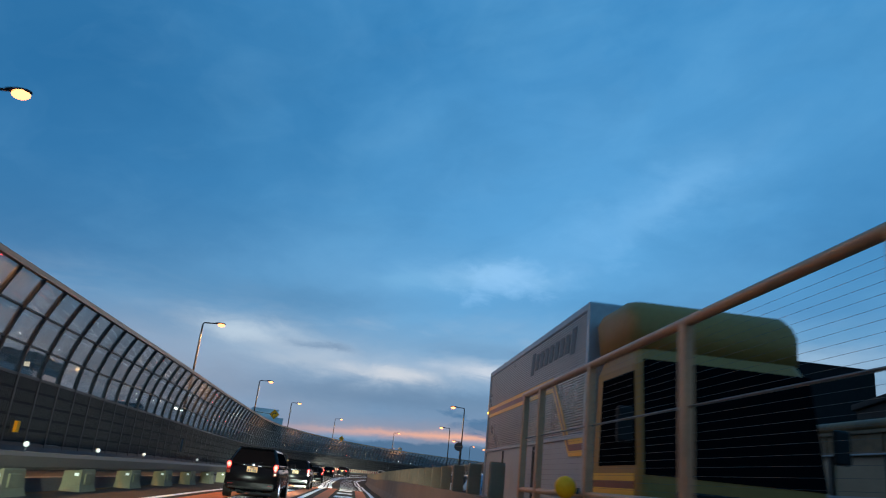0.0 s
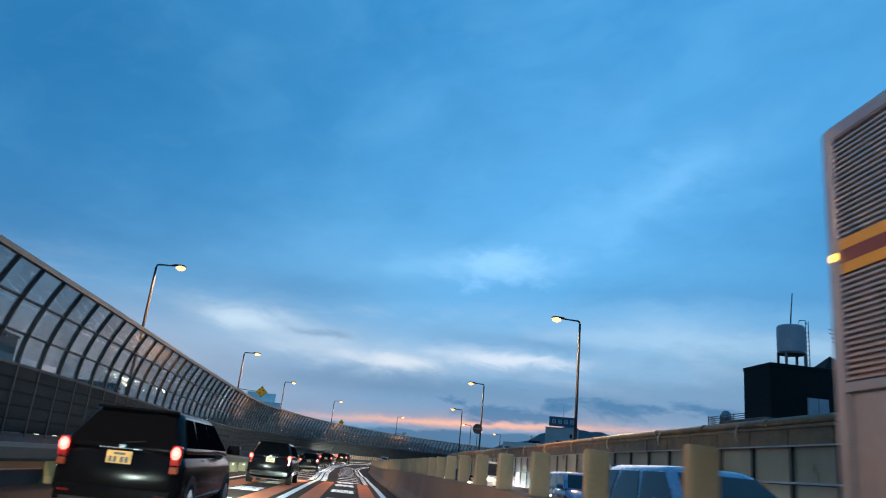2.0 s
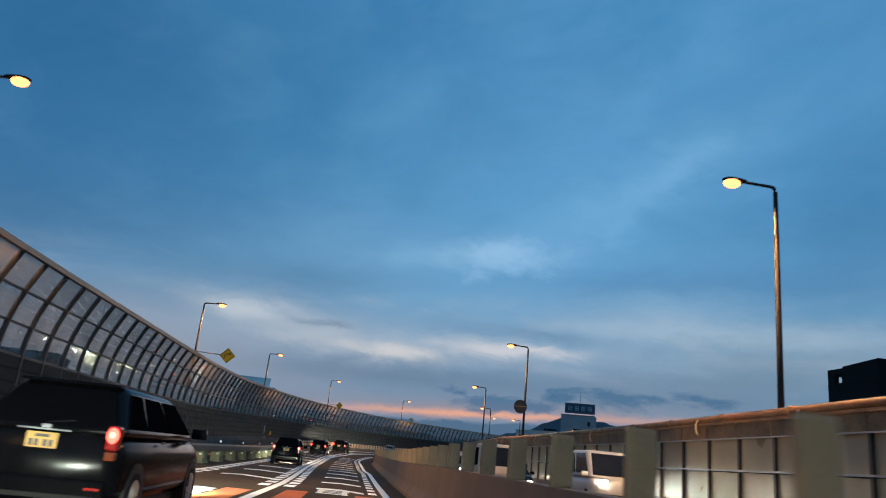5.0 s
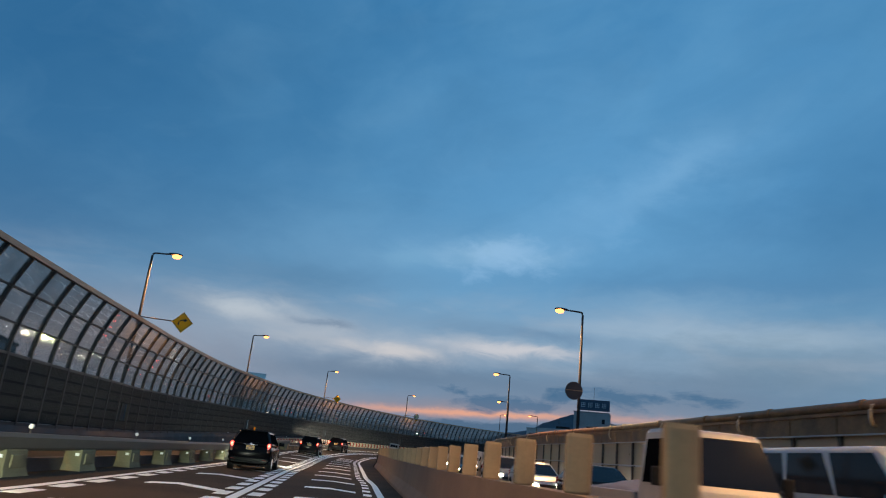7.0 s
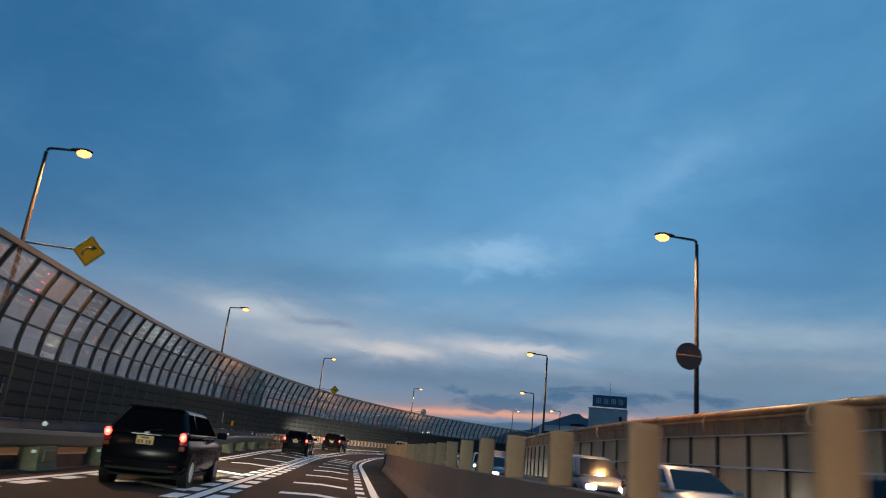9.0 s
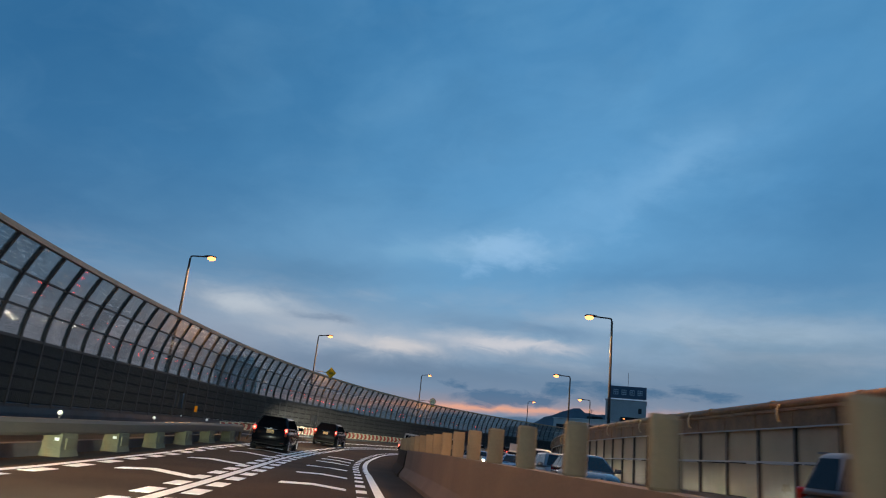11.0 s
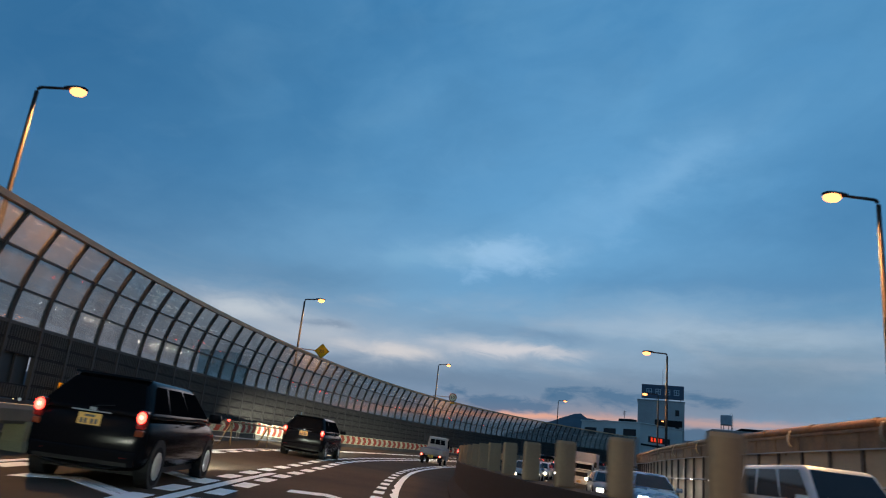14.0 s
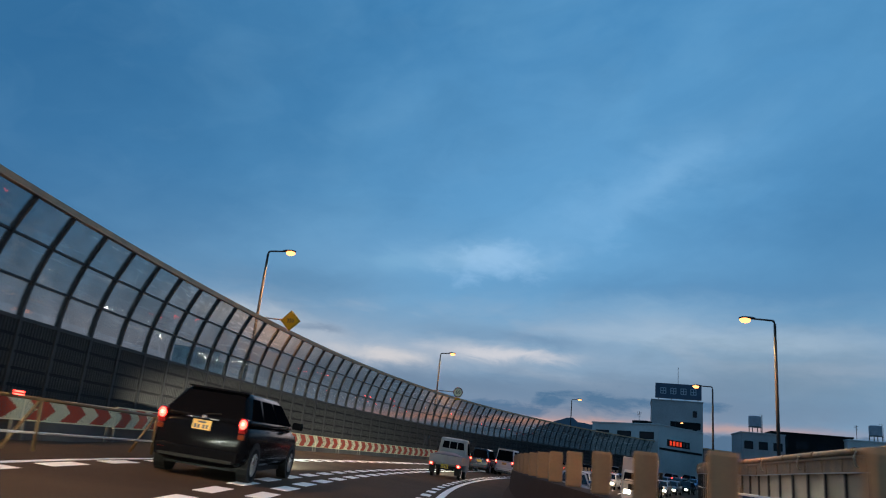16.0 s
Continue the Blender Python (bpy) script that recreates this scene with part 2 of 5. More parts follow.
# ---- materials ----
def mat(name, color, rough=0.6, metal=0.0, var=0.2, scale=1.5, fine=30.0, bump=0.1, emit=0.0, coat=0.0, spec=0.5, spread=0.0, stretch=(1, 1, 1), tint=None):
    m = bpy.data.materials.new(name)
    m.use_nodes = True
    n, l = m.node_tree.nodes, m.node_tree.links
    b = n["Principled BSDF"]
    b.inputs["Roughness"].default_value, b.inputs["Metallic"].default_value = rough, metal
    b.inputs["Coat Weight"].default_value = coat
    b.inputs["Specular IOR Level"].default_value = spec
    b.inputs["Coat Roughness"].default_value = 0.05
    if emit:
        b.inputs["Emission Color"].default_value = (*color, 1)
        b.inputs["Emission Strength"].default_value = emit
    if var <= 0 and bump <= 0:
        b.inputs["Base Color"].default_value = (*color, 1)
        return m
    geo = n.new("ShaderNodeNewGeometry")
    mp = n.new("ShaderNodeMapping")
    mp.inputs["Scale"].default_value = stretch
    l.new(geo.outputs["Position"], mp.inputs["Vector"])
    big, small = n.new("ShaderNodeTexNoise"), n.new("ShaderNodeTexNoise")
    for t, sc, d in ((big, scale, 5), (small, fine, 3)):
        t.inputs["Scale"].default_value, t.inputs["Detail"].default_value = sc, d
        l.new(mp.outputs[0], t.inputs["Vector"])
    add = n.new("ShaderNodeMath")
    add.operation = "MULTIPLY_ADD"
    l.new(small.outputs["Fac"], add.inputs[0])
    add.inputs[1].default_value = 0.45
    l.new(big.outputs["Fac"], add.inputs[2])
    src = add.outputs[0]
    if spread:
        info = n.new("ShaderNodeObjectInfo")
        mad = n.new("ShaderNodeMath")
        mad.operation = "MULTIPLY_ADD"
        l.new(info.outputs["Random"], mad.inputs[0])
        mad.inputs[1].default_value = spread
        l.new(src, mad.inputs[2])
        src = mad.outputs[0]
    r = n.new("ShaderNodeValToRGB")
    lo = tint or tuple(c * (1 - var) for c in color)
    hi = tuple(min(c * (1 + var), 0.95) for c in color)
    r.color_ramp.elements[0].position, r.color_ramp.elements[1].position = 0.45, 0.98 + spread
    r.color_ramp.elements[0].color, r.color_ramp.elements[1].color = (*lo, 1), (*hi, 1)
    l.new(src, r.inputs[0])
    l.new(r.outputs[0], b.inputs["Base Color"])
    if bump:
        bp = n.new("ShaderNodeBump")
        bp.inputs["Strength"].default_value, bp.inputs["Distance"].default_value = bump, 0.02
        l.new(small.outputs["Fac"], bp.inputs["Height"])
        l.new(bp.outputs[0], b.inputs["Normal"])
    mr = n.new("ShaderNodeMapRange")
    mr.inputs["To Min"].default_value, mr.inputs["To Max"].default_value = max(rough - 0.12, 0.03), min(rough + 0.12, 1)
    l.new(big.outputs["Fac"], mr.inputs["Value"])
    l.new(mr.outputs[0], b.inputs["Roughness"])
    return m


def glowing(name, color, strength):
    m = bpy.data.materials.new(name)
    m.use_nodes = True
    n, l = m.node_tree.nodes, m.node_tree.links
    n.clear()
    e = n.new("ShaderNodeEmission")
    e.inputs["Color"].default_value, e.inputs["Strength"].default_value = (*color, 1), strength
    l.new(e.outputs[0], n.new("ShaderNodeOutputMaterial").inputs[0])
    return m


def sheet_glass(name, clear, haze, haze_col, rough=0.02):
    """Thin clear sheet: what lies behind shows through, with some haze of dirt and a mirror sheen."""
    m = bpy.data.materials.new(name)
    m.use_nodes = True
    n, l = m.node_tree.nodes, m.node_tree.links
    n.clear()
    tr, df, gl = n.new("ShaderNodeBsdfTransparent"), n.new("ShaderNodeBsdfTranslucent"), n.new("ShaderNodeBsdfGlossy")
    dd = n.new("ShaderNodeBsdfDiffuse")
    tr.inputs[0].default_value = (*clear, 1)
    df.inputs[0].default_value = (*haze_col, 1)
    dd.inputs[0].default_value = (*haze_col, 1)
    gl.inputs["Roughness"].default_value = rough
    gl.inputs[0].default_value = (0.9, 0.9, 0.9, 1)
    geo, t, info = n.new("ShaderNodeNewGeometry"), n.new("ShaderNodeTexNoise"), n.new("ShaderNodeObjectInfo")
    t.inputs["Scale"].default_value, t.inputs["Detail"].default_value = 0.9, 5
    l.new(geo.outputs["Position"], t.inputs["Vector"])
    k = n.new("ShaderNodeMath")
    k.operation = "MULTIPLY"
    l.new(t.outputs["Fac"], k.inputs[0])
    k2 = n.new("ShaderNodeMath")
    k2.operation = "MULTIPLY_ADD"
    l.new(info.outputs["Random"], k2.inputs[0])
    k2.inputs[1].default_value, k2.inputs[2].default_value = haze * 1.4, haze
    l.new(k2.outputs[0], k.inputs[1])
    both = n.new("ShaderNodeMixShader")
    both.inputs[0].default_value = 0.5
    l.new(df.outputs[0], both.inputs[1])
    l.new(dd.outputs[0], both.inputs[2])
    m1, m2 = n.new("ShaderNodeMixShader"), n.new("ShaderNodeMixShader")
    l.new(k.outputs[0], m1.inputs[0])
    l.new(tr.outputs[0], m1.inputs[1])
    l.new(both.outputs[0], m1.inputs[2])
    fr, steep, weak = n.new("ShaderNodeLayerWeight"), n.new("ShaderNodeMath"), n.new("ShaderNodeMath")
    steep.operation, steep.inputs[1].default_value = "POWER", 5.0
    weak.operation, weak.inputs[1].default_value, weak.inputs[2].default_value = "MULTIPLY_ADD", 0.6, 0.06
    l.new(fr.outputs["Facing"], steep.inputs[0])
    l.new(steep.outputs[0], weak.inputs[0])
    l.new(weak.outputs[0], m2.inputs[0])
    l.new(m1.outputs[0], m2.inputs[1])
    l.new(gl.outputs[0], m2.inputs[2])
    l.new(m2.outputs[0], n.new("ShaderNodeOutputMaterial").inputs[0])
    return m


ASPHALT = mat("asphalt", (0.054, 0.040, 0.029), 0.85, var=0.4, scale=0.35, fine=45, bump=0.35, spec=0.06)
PATCH = mat("orange_surfacing", (0.44, 0.105, 0.018), 0.8, var=0.3, scale=0.8, fine=60, bump=0.3)
PAINT = mat("road_paint", (0.90, 0.93, 0.86), 0.5, var=0.12, scale=2.5, fine=50, bump=0.15)
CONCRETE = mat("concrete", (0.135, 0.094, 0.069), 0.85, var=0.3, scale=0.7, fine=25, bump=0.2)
PARAPET = mat("old_concrete", (0.075, 0.064, 0.060), 0.9, var=0.4, scale=0.6, fine=20, bump=0.25)
BLOCK = mat("pale_concrete", (0.125, 0.118, 0.066), 0.85, var=0.25, scale=1.8, fine=30, bump=0.2)
DARKWALL = mat("dark_concrete", (0.020, 0.015, 0.013), 0.9, var=0.4, scale=0.8, fine=22, bump=0.25, spec=0.2)
BEAM = mat("green_grey_paint", (0.078, 0.072, 0.056), 0.6, var=0.25, scale=0.9, fine=20, bump=0.06, spec=0.25)
STEEL = mat("dark_steel", (0.038, 0.031, 0.030), 0.5, var=0.3, scale=1.2, fine=30, bump=0.1, metal=0.3)
# brown steel with the street lamps' orange light put into its colour
RAIL = mat("lamp_warmed_steel", (0.42, 0.225, 0.115), 0.45, var=0.3, scale=1.0, fine=25, bump=0.08, metal=0.25)
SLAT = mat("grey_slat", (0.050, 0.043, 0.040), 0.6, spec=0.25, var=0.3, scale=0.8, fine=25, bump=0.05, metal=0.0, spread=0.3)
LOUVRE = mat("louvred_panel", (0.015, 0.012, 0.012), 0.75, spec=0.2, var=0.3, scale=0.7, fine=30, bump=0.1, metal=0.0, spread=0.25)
PANE = sheet_glass("clear_polycarbonate", (0.82, 0.80, 0.78), 0.28, (0.42, 0.375, 0.34), 0.04)
POLE = mat("lamp_pole_paint", (0.040, 0.033, 0.032), 0.85, spec=0.12, var=0.2, metal=0.0, bump=0.05)
LAMP = glowing("sodium_lamp", (1.0, 0.30, 0.095), 4.2)
BOARD = mat("cream_plate", (0.205, 0.140, 0.080), 0.6, var=0.2, scale=2.0, fine=30, bump=0.06, spread=0.2)
CREAM = mat("cream_panel", (0.295, 0.213, 0.128), 0.32, var=0.22, scale=0.9, fine=20, bump=0.06, spread=0.35)
WALLRAIL = mat("weathered_brown_steel", (0.165, 0.082, 0.034), 0.52, spec=0.3, var=0.5, scale=1.6, fine=14, bump=0.35, metal=0.0)
WALLPOST = mat("brown_wall_post", (0.060, 0.044, 0.034), 0.5, var=0.3, scale=1.5, metal=0.3, bump=0.08)
GREYPOST = mat("grey_post", (0.10, 0.095, 0.09), 0.5, var=0.2, metal=0.4, bump=0.05)
YELLOW = mat("yellow_sign", (0.95, 0.37, 0.010), 0.55, spec=0.15, var=0.08, bump=0.0)
BLACK = mat("black_paint", (0.012, 0.012, 0.012), 0.5, var=0.1, bump=0.0)
WHITE = mat("white_sheeting", (0.78, 0.66, 0.42), 0.6, spec=0.15, var=0.1, scale=2, fine=20, bump=0.05)
RED = mat("red_sheeting", (0.44, 0.040, 0.010), 0.6, spec=0.15, var=0.15, scale=2, fine=20, bump=0.05)
REDRIM = mat("red_rim", (0.16, 0.012, 0.012), 0.5, var=0.05, bump=0)
BROWN = mat("sign_back", (0.075, 0.042, 0.036), 0.6, var=0.2, bump=0.05)
LEG = mat("yellow_legs", (0.10, 0.055, 0.018), 0.6, var=0.2, bump=0.05)
REFLECT = mat("glass_reflector", (0.85, 0.88, 0.85), 0.15, var=0.05, bump=0)
BALL = mat("yellow_reflector", (0.95, 0.44, 0.008), 0.4, var=0.12, scale=20, bump=0.1, spec=0.2)
HILL = mat("wooded_hill", (0.026, 0.042, 0.058), 0.95, var=0.4, scale=0.01, fine=0.08, bump=0)
GROUND = mat("city_ground", (0.045, 0.05, 0.05), 0.95, var=0.4, scale=0.02, fine=0.3, bump=0.1)
FACADE = mat("grey_render", (0.33, 0.29, 0.28), 0.85, var=0.2, scale=0.15, fine=3, bump=0.05)
PALEFACADE = mat("pale_render", (0.50, 0.44, 0.41), 0.85, var=0.2, scale=0.15, fine=3, bump=0.05)
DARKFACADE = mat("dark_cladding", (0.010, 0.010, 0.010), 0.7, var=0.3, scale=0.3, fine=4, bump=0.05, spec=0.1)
# very pale base colour stands in for the haze before the towers
BLUEFACADE = mat("haze_paled_tower", (0.80, 0.76, 0.72), 0.7, var=0.15, scale=0.1, fine=2, bump=0.03)
WINDOW = mat("dark_window", (0.012, 0.014, 0.017), 0.15, spec=0.2, var=0.2, bump=0.0)
TANK = mat("water_tank", (0.33, 0.30, 0.32), 0.6, var=0.15, bump=0.05)
SIGNBLUE = mat("blue_grey_signboard", (0.045, 0.065, 0.10), 0.6, var=0.15, scale=0.3, fine=4, bump=0.03)
SIGNTEXT = mat("faded_white_paint", (0.42, 0.45, 0.48), 0.6, var=0.1, bump=0)
REDGLOW = glowing("red_shop_light", (1.0, 0.07, 0.03), 0.75)
WARMGLOW = glowing("warm_reflected_light", (1.0, 0.62, 0.25), 5.0)
WHITEGLOW = glowing("white_reflected_light", (1.0, 0.9, 0.7), 4.0)
# glow for the light reflections in the barrier panes
GLINTGLOW = glowing("pane_reflection_glow", (1.0, 0.86, 0.60), 1.6)
TAIL = glowing("tail_light_on", (1.0, 0.03, 0.02), 18.0)
HOT = glowing("brake_core", (1.0, 0.30, 0.20), 5.0)
AMBERLENS = mat("amber_lens", (0.16, 0.028, 0.008), 0.15, var=0.0, bump=0, coat=0.5)
REDLENS = mat("red_lens", (0.28, 0.012, 0.01), 0.15, var=0.0, bump=0, coat=0.5)
HEAD_ON = glowing("headlight_on", (1.0, 0.88, 0.66), 120.0)
AMBER = glowing("amber_marker", (1.0, 0.42, 0.05), 4.0)
LENS = mat("clear_lens", (0.45, 0.46, 0.48), 0.12, var=0.0, bump=0, coat=0.6)
TYRE = mat("tyre_rubber", (0.007, 0.007, 0.007), 0.9, spec=0.15, var=0.2, fine=60, bump=0.1)
RIM = mat("alloy_rim", (0.42, 0.43, 0.45), 0.3, metal=0.9, var=0.1, bump=0)
CARGLASS = mat("tinted_glass", (0.004, 0.004, 0.005), 0.08, var=0.0, bump=0, spec=0.0)
CLEARGLASS = mat("windscreen_glass", (0.008, 0.009, 0.012), 0.06, var=0.0, bump=0, spec=0.2)
TRIM = mat("black_trim", (0.008, 0.008, 0.008), 0.6, spec=0.2, var=0.1, bump=0.02)
PLATE_Y = mat("yellow_number_plate", (0.75, 0.52, 0.03), 0.45, var=0.05, bump=0)
# number plate with its warm plate lighting put into the base colour
PLATE_W = mat("plate_with_lit_tint", (0.62, 0.36, 0.09), 0.45, var=0.05, bump=0)
CARBLACK = mat("black_car_paint", (0.004, 0.004, 0.005), 0.18, var=0.15, scale=3, fine=40, bump=0.0, coat=0.0, spec=0.06)
CARWHITE = mat("white_car_paint", (0.40, 0.385, 0.37), 0.35, var=0.08, scale=2, fine=20, bump=0.0, coat=0.3)
CARDIRTY = mat("dusty_white_paint", (0.27, 0.255, 0.245), 0.4, var=0.15, scale=3, fine=20, bump=0.0, coat=0.4)
CARBLUE = mat("blue_car_paint", (0.05, 0.12, 0.25), 0.28, var=0.1, scale=2, fine=20, bump=0.0, coat=0.8, metal=0.3)
CARSILVER = mat("silver_car_paint", (0.10, 0.11, 0.13), 0.35, metal=0.4, var=0.08, bump=0.0, coat=0.3)
CARDARK = mat("dark_blue_car_paint", (0.018, 0.026, 0.045), 0.25, var=0.1, bump=0.0, coat=0.8)
TARP = mat("grey_tarpaulin", (0.13, 0.125, 0.15), 0.7, var=0.2, scale=3, fine=12, bump=0.25)
CORRUGATED = mat("corrugated_alloy", (0.52, 0.42, 0.36), 0.30, metal=0.55, var=0.07, scale=0.8, fine=15, bump=0.05)
ALLOY = mat("smooth_alloy", (0.36, 0.34, 0.34), 0.4, metal=0.4, var=0.15, scale=0.8, fine=12, bump=0.04)
OLIVE = mat("olive_green_paint", (0.30, 0.155, 0.040), 0.5, var=0.15, scale=1.0, fine=12, bump=0.03, spec=0.25)
FADED = mat("faded_dark_print", (0.075, 0.060, 0.056), 0.5, var=0.3, scale=3, bump=0.05)
STRIPE_Y = mat("amber_stripe", (0.72, 0.36, 0.02), 0.4, var=0.08, bump=0)
STRIPE_B = mat("brown_stripe", (0.20, 0.05, 0.02), 0.4, var=0.08, bump=0)


# ---- building helpers ----
def thing(name, m, label, category, group="", kind=""):
    ob = new(name)
    ob.matrix_basis = m
    ob.empty_display_size = 0.2
    return tagged(ob, label, category, group, kind)


def finish(bm, name, material, smooth=False):
    me = bpy.data.meshes.new(name)
    bmesh.ops.recalc_face_normals(bm, faces=bm.faces)
    bm.to_mesh(me)
    bm.free()
    me.materials.append(material)
    if smooth:
        me.polygons.foreach_set("use_smooth", [True] * len(me.polygons))
    return me


def part(name, bm, material, parent, label="", smooth=False, m=None):
    ob = new(name, finish(bm, name, material, smooth) if isinstance(bm, bmesh.types.BMesh) else bm)
    ob.parent = parent
    if m is not None:
        ob.matrix_basis = m
    if label:
        ob["label"] = label
    return ob


def box(bm, cx, cy, cz, sx, sy, sz, bevel=0.0, m=None):
    t = Matrix.Translation((cx, cy, cz)) @ Matrix.Diagonal((sx, sy, sz, 1))
    made = bmesh.ops.create_cube(bm, size=1, matrix=t if m is None else m @ t)["verts"]
    if bevel:
        edges = list({e for v in made for e in v.link_edges})
        bmesh.ops.bevel(bm, geom=edges, offset=bevel, segments=2, affect="EDGES", profile=0.5)
    return bm


def boxed(*dims, bevel=0.0):
    return box(bmesh.new(), *dims, bevel=bevel)


def tube(bm, points, radii, sides=10, cap=True):
    """A round bar through points, its radius from point to point."""
    rings = []
    for i, p in enumerate(points):
        a, b = points[max(i - 1, 0)], points[min(i + 1, len(points) - 1)]
        d = (Vector(b) - Vector(a)).normalized()
        side = d.cross(Vector((0, 0, 1)) if abs(d.z) < 0.9 else Vector((1, 0, 0))).normalized()
        up = side.cross(d)
        r = radii[i] if isinstance(radii, (list, tuple)) else radii
        rings.append([bm.verts.new(Vector(p) + r * (math.cos(2 * math.pi * k / sides) * side + math.sin(2 * math.pi * k / sides) * up)) for k in range(sides)])
    for u, v in zip(rings, rings[1:]):
        for k in range(sides):
            bm.faces.new((u[k], u[(k + 1) % sides], v[(k + 1) % sides], v[k]))
    if cap:
        bm.faces.new(rings[0][::-1])
        bm.faces.new(rings[-1])
    return bm


def loft(bm, rings, cap=True):
    rows = [[bm.verts.new(p) for p in r] for r in rings]
    n = len(rows[0])
    for u, v in zip(rows, rows[1:]):
        for k in range(n):
            bm.faces.new((u[k], u[(k + 1) % n], v[(k + 1) % n], v[k]))
    if cap:
        bm.faces.new(rows[0][::-1])
        bm.faces.new(rows[-1])
    return bm


def sweep(bm, section, s0, s1, step=2.0, base=None):
    """A closed section of (offset, height) drawn along the road from s0 to s1; base(s) shifts it to the side."""
    n = max(int(math.ceil((s1 - s0) / step)), 1)
    rings = []
    for i in range(n + 1):
        s = s0 + (s1 - s0) * i / n
        b = base(s) if base else 0.0
        z0 = road_z(s, b) if base else None
        rings.append([at(s, b + o, h) if z0 is None else Vector((*at(s, b + o).xy, z0 + h)) for o, h in section])
    return loft(bm, rings)


def rect(o0, o1, h0, h1):
    return [(o0, h0), (o1, h0), (o1, h1), (o0, h1)]


def structure(name, bm, material, label, category, smooth=False):
    ob = new(name, finish(bm, name, material, smooth))
    return tagged(ob, label, category, kind="structure")


def joined(name, data, places, material, parent, label=""):
    """Many alike pieces far along the road, joined into one mesh."""
    vs = np.array([v.co for v in data.vertices])
    polys = [list(p.vertices) for p in data.polygons]
    verts, faces = [], []
    for m in places:
        k = len(verts)
        a = np.array(m)
        verts += (vs @ a[:3, :3].T + a[:3, 3]).tolist()
        faces += [[i + k for i in p] for p in polys]
    me = bpy.data.meshes.new(name)
    me.from_pydata(verts, [], faces)
    for m in data.materials:
        me.materials.append(m)
    me.polygons.foreach_set("material_index", [p.material_index for p in data.polygons] * len(places))
    ob = new(name, me)
    ob.parent = parent
    return tagged(ob, label, kind="stuff")


S0, S1 = -96.0, 300.0

# ---- ground, road deck, hills ----
bm = bmesh.new()
bmesh.ops.create_grid(bm, x_segments=40, y_segments=40, size=4500, matrix=Matrix.Translation((0, 0, -9.5)))
structure("ground", bm, GROUND, "dark city ground far below the raised road", "ground")

bm = bmesh.new()
sweep(bm, [(-0.7, -0.5), (29.5, -0.5), (29.5, 0), (17, 0), (15, 0), (9, 0), (4, 0), (2, 0), (-0.7, 0)], S0, S1, 2.0)
road = structure("road", bm, ASPHALT, "dark worn asphalt of a raised expressway", "road")


def ridge(name, label, far, humps, base_el):
    """A wooded ridge: humps of (azimuth, elevation, width) in degrees, seen from the road's start."""
    bm = bmesh.new()
    rng = random.Random(5)
    rows = []
    for k in range(241):
        a = -40 + k * 100 / 240
        e = base_el + sum(h * math.exp(-((a - c) / w) ** 2) for c, h, w in humps) + 0.05 * math.sin(a * 2.1) + 0.04 * math.sin(a * 5.3 + 1) + rng.uniform(-0.025, 0.025)
        r = radians(a)
        top = far * math.tan(radians(max(e, 0.1)))
        rows.append([bm.verts.new((math.sin(r) * far * f, math.cos(r) * far * f, z)) for f, z in ((0.86, -30), (0.93, top * 0.55), (1.0, top), (1.12, -30))])
    for u, v in zip(rows, rows[1:]):
        for i in range(3):
            bm.faces.new((u[i], v[i], v[i + 1], u[i + 1]))
    return structure(name, bm, HILL, label, "hill", smooth=True)


ridge("hill", "dark wooded hill on the horizon at dusk", 3000, [(8.2, 1.30, 4.0), (8.4, 0.75, 1.4), (8.7, 0.15, 0.3), (6.3, 0.15, 0.5), (10.3, 0.40, 0.8), (11.2, 0.7, 0.9), (12.6, 0.8, 1.1), (16.5, 0.75, 2.6), (22.4, 1.1, 1.4), (24, 0.9, 5), (0, -0.5, 3), (-30, 0.9, 8)], 1.75)

# ---- noise barrier on the outer side of the bend ----
BAY = 2.0
FOOT, GLASS0, ROW, TOP = 0.85, 3.40, 1.10, 6.70


def lean(h):
    """How far the barrier bends in over the road at a height."""
    return 1.0 * max((h - 3.5) / 3.2, 0.0) ** 1.75


barrier = thing("noise_barrier", Matrix.Identity(4), "tall dark noise barrier with louvred panels below and curved clear panes above", "noise barrier", kind="structure")
bm = bmesh.new()
sweep(bm, [(-0.30, -0.4), (0.22, -0.4), (0.20, 0.62), (0.10, FOOT - 0.01), (-0.30, FOOT - 0.01)], S0, S1, 2.0)
part("parapet", bm, PARAPET, barrier, "stained grey concrete parapet")
for name, h, w, t, material in (("bottom_rail", FOOT + 0.05, 0.16, 0.12, STEEL), ("transom", GLASS0, 0.17, 0.10, STEEL), ("lower_glazing_bar", GLASS0 + ROW, 0.11, 0.07, STEEL), ("upper_glazing_bar", GLASS0 + 2 * ROW, 0.11, 0.07, STEEL), ("top_rail", TOP + 0.04, 0.20, 0.20, RAIL)):
    bm = bmesh.new()
    sweep(bm, rect(lean(h) - w / 2, lean(h) + w / 2, h - t / 2, h + t / 2), S0, S1, 2.0)
    part(name, bm, material, barrier)

hs = [FOOT - 0.3, 2.0, GLASS0] + [GLASS0 + k * (TOP - GLASS0) / 10 for k in range(1, 11)]
rings = []
for i, h in enumerate(hs):
    d = 0.085
    slope = (lean(h + 0.01) - lean(h - 0.01)) / 0.02
    nx, nz = 1 / math.hypot(1, slope), -slope / math.hypot(1, slope)
    c = Vector((lean(h) + 0.02, 0, h))
    rings.append([c + Vector((-d * nx, -0.055, -d * nz)), c + Vector((d * nx, -0.055, d * nz)), c + Vector((d * nx, 0.055, d * nz)), c + Vector((-d * nx, 0.055, -d * nz))])
post_data = finish(loft(bmesh.new(), rings), "post", STEEL)
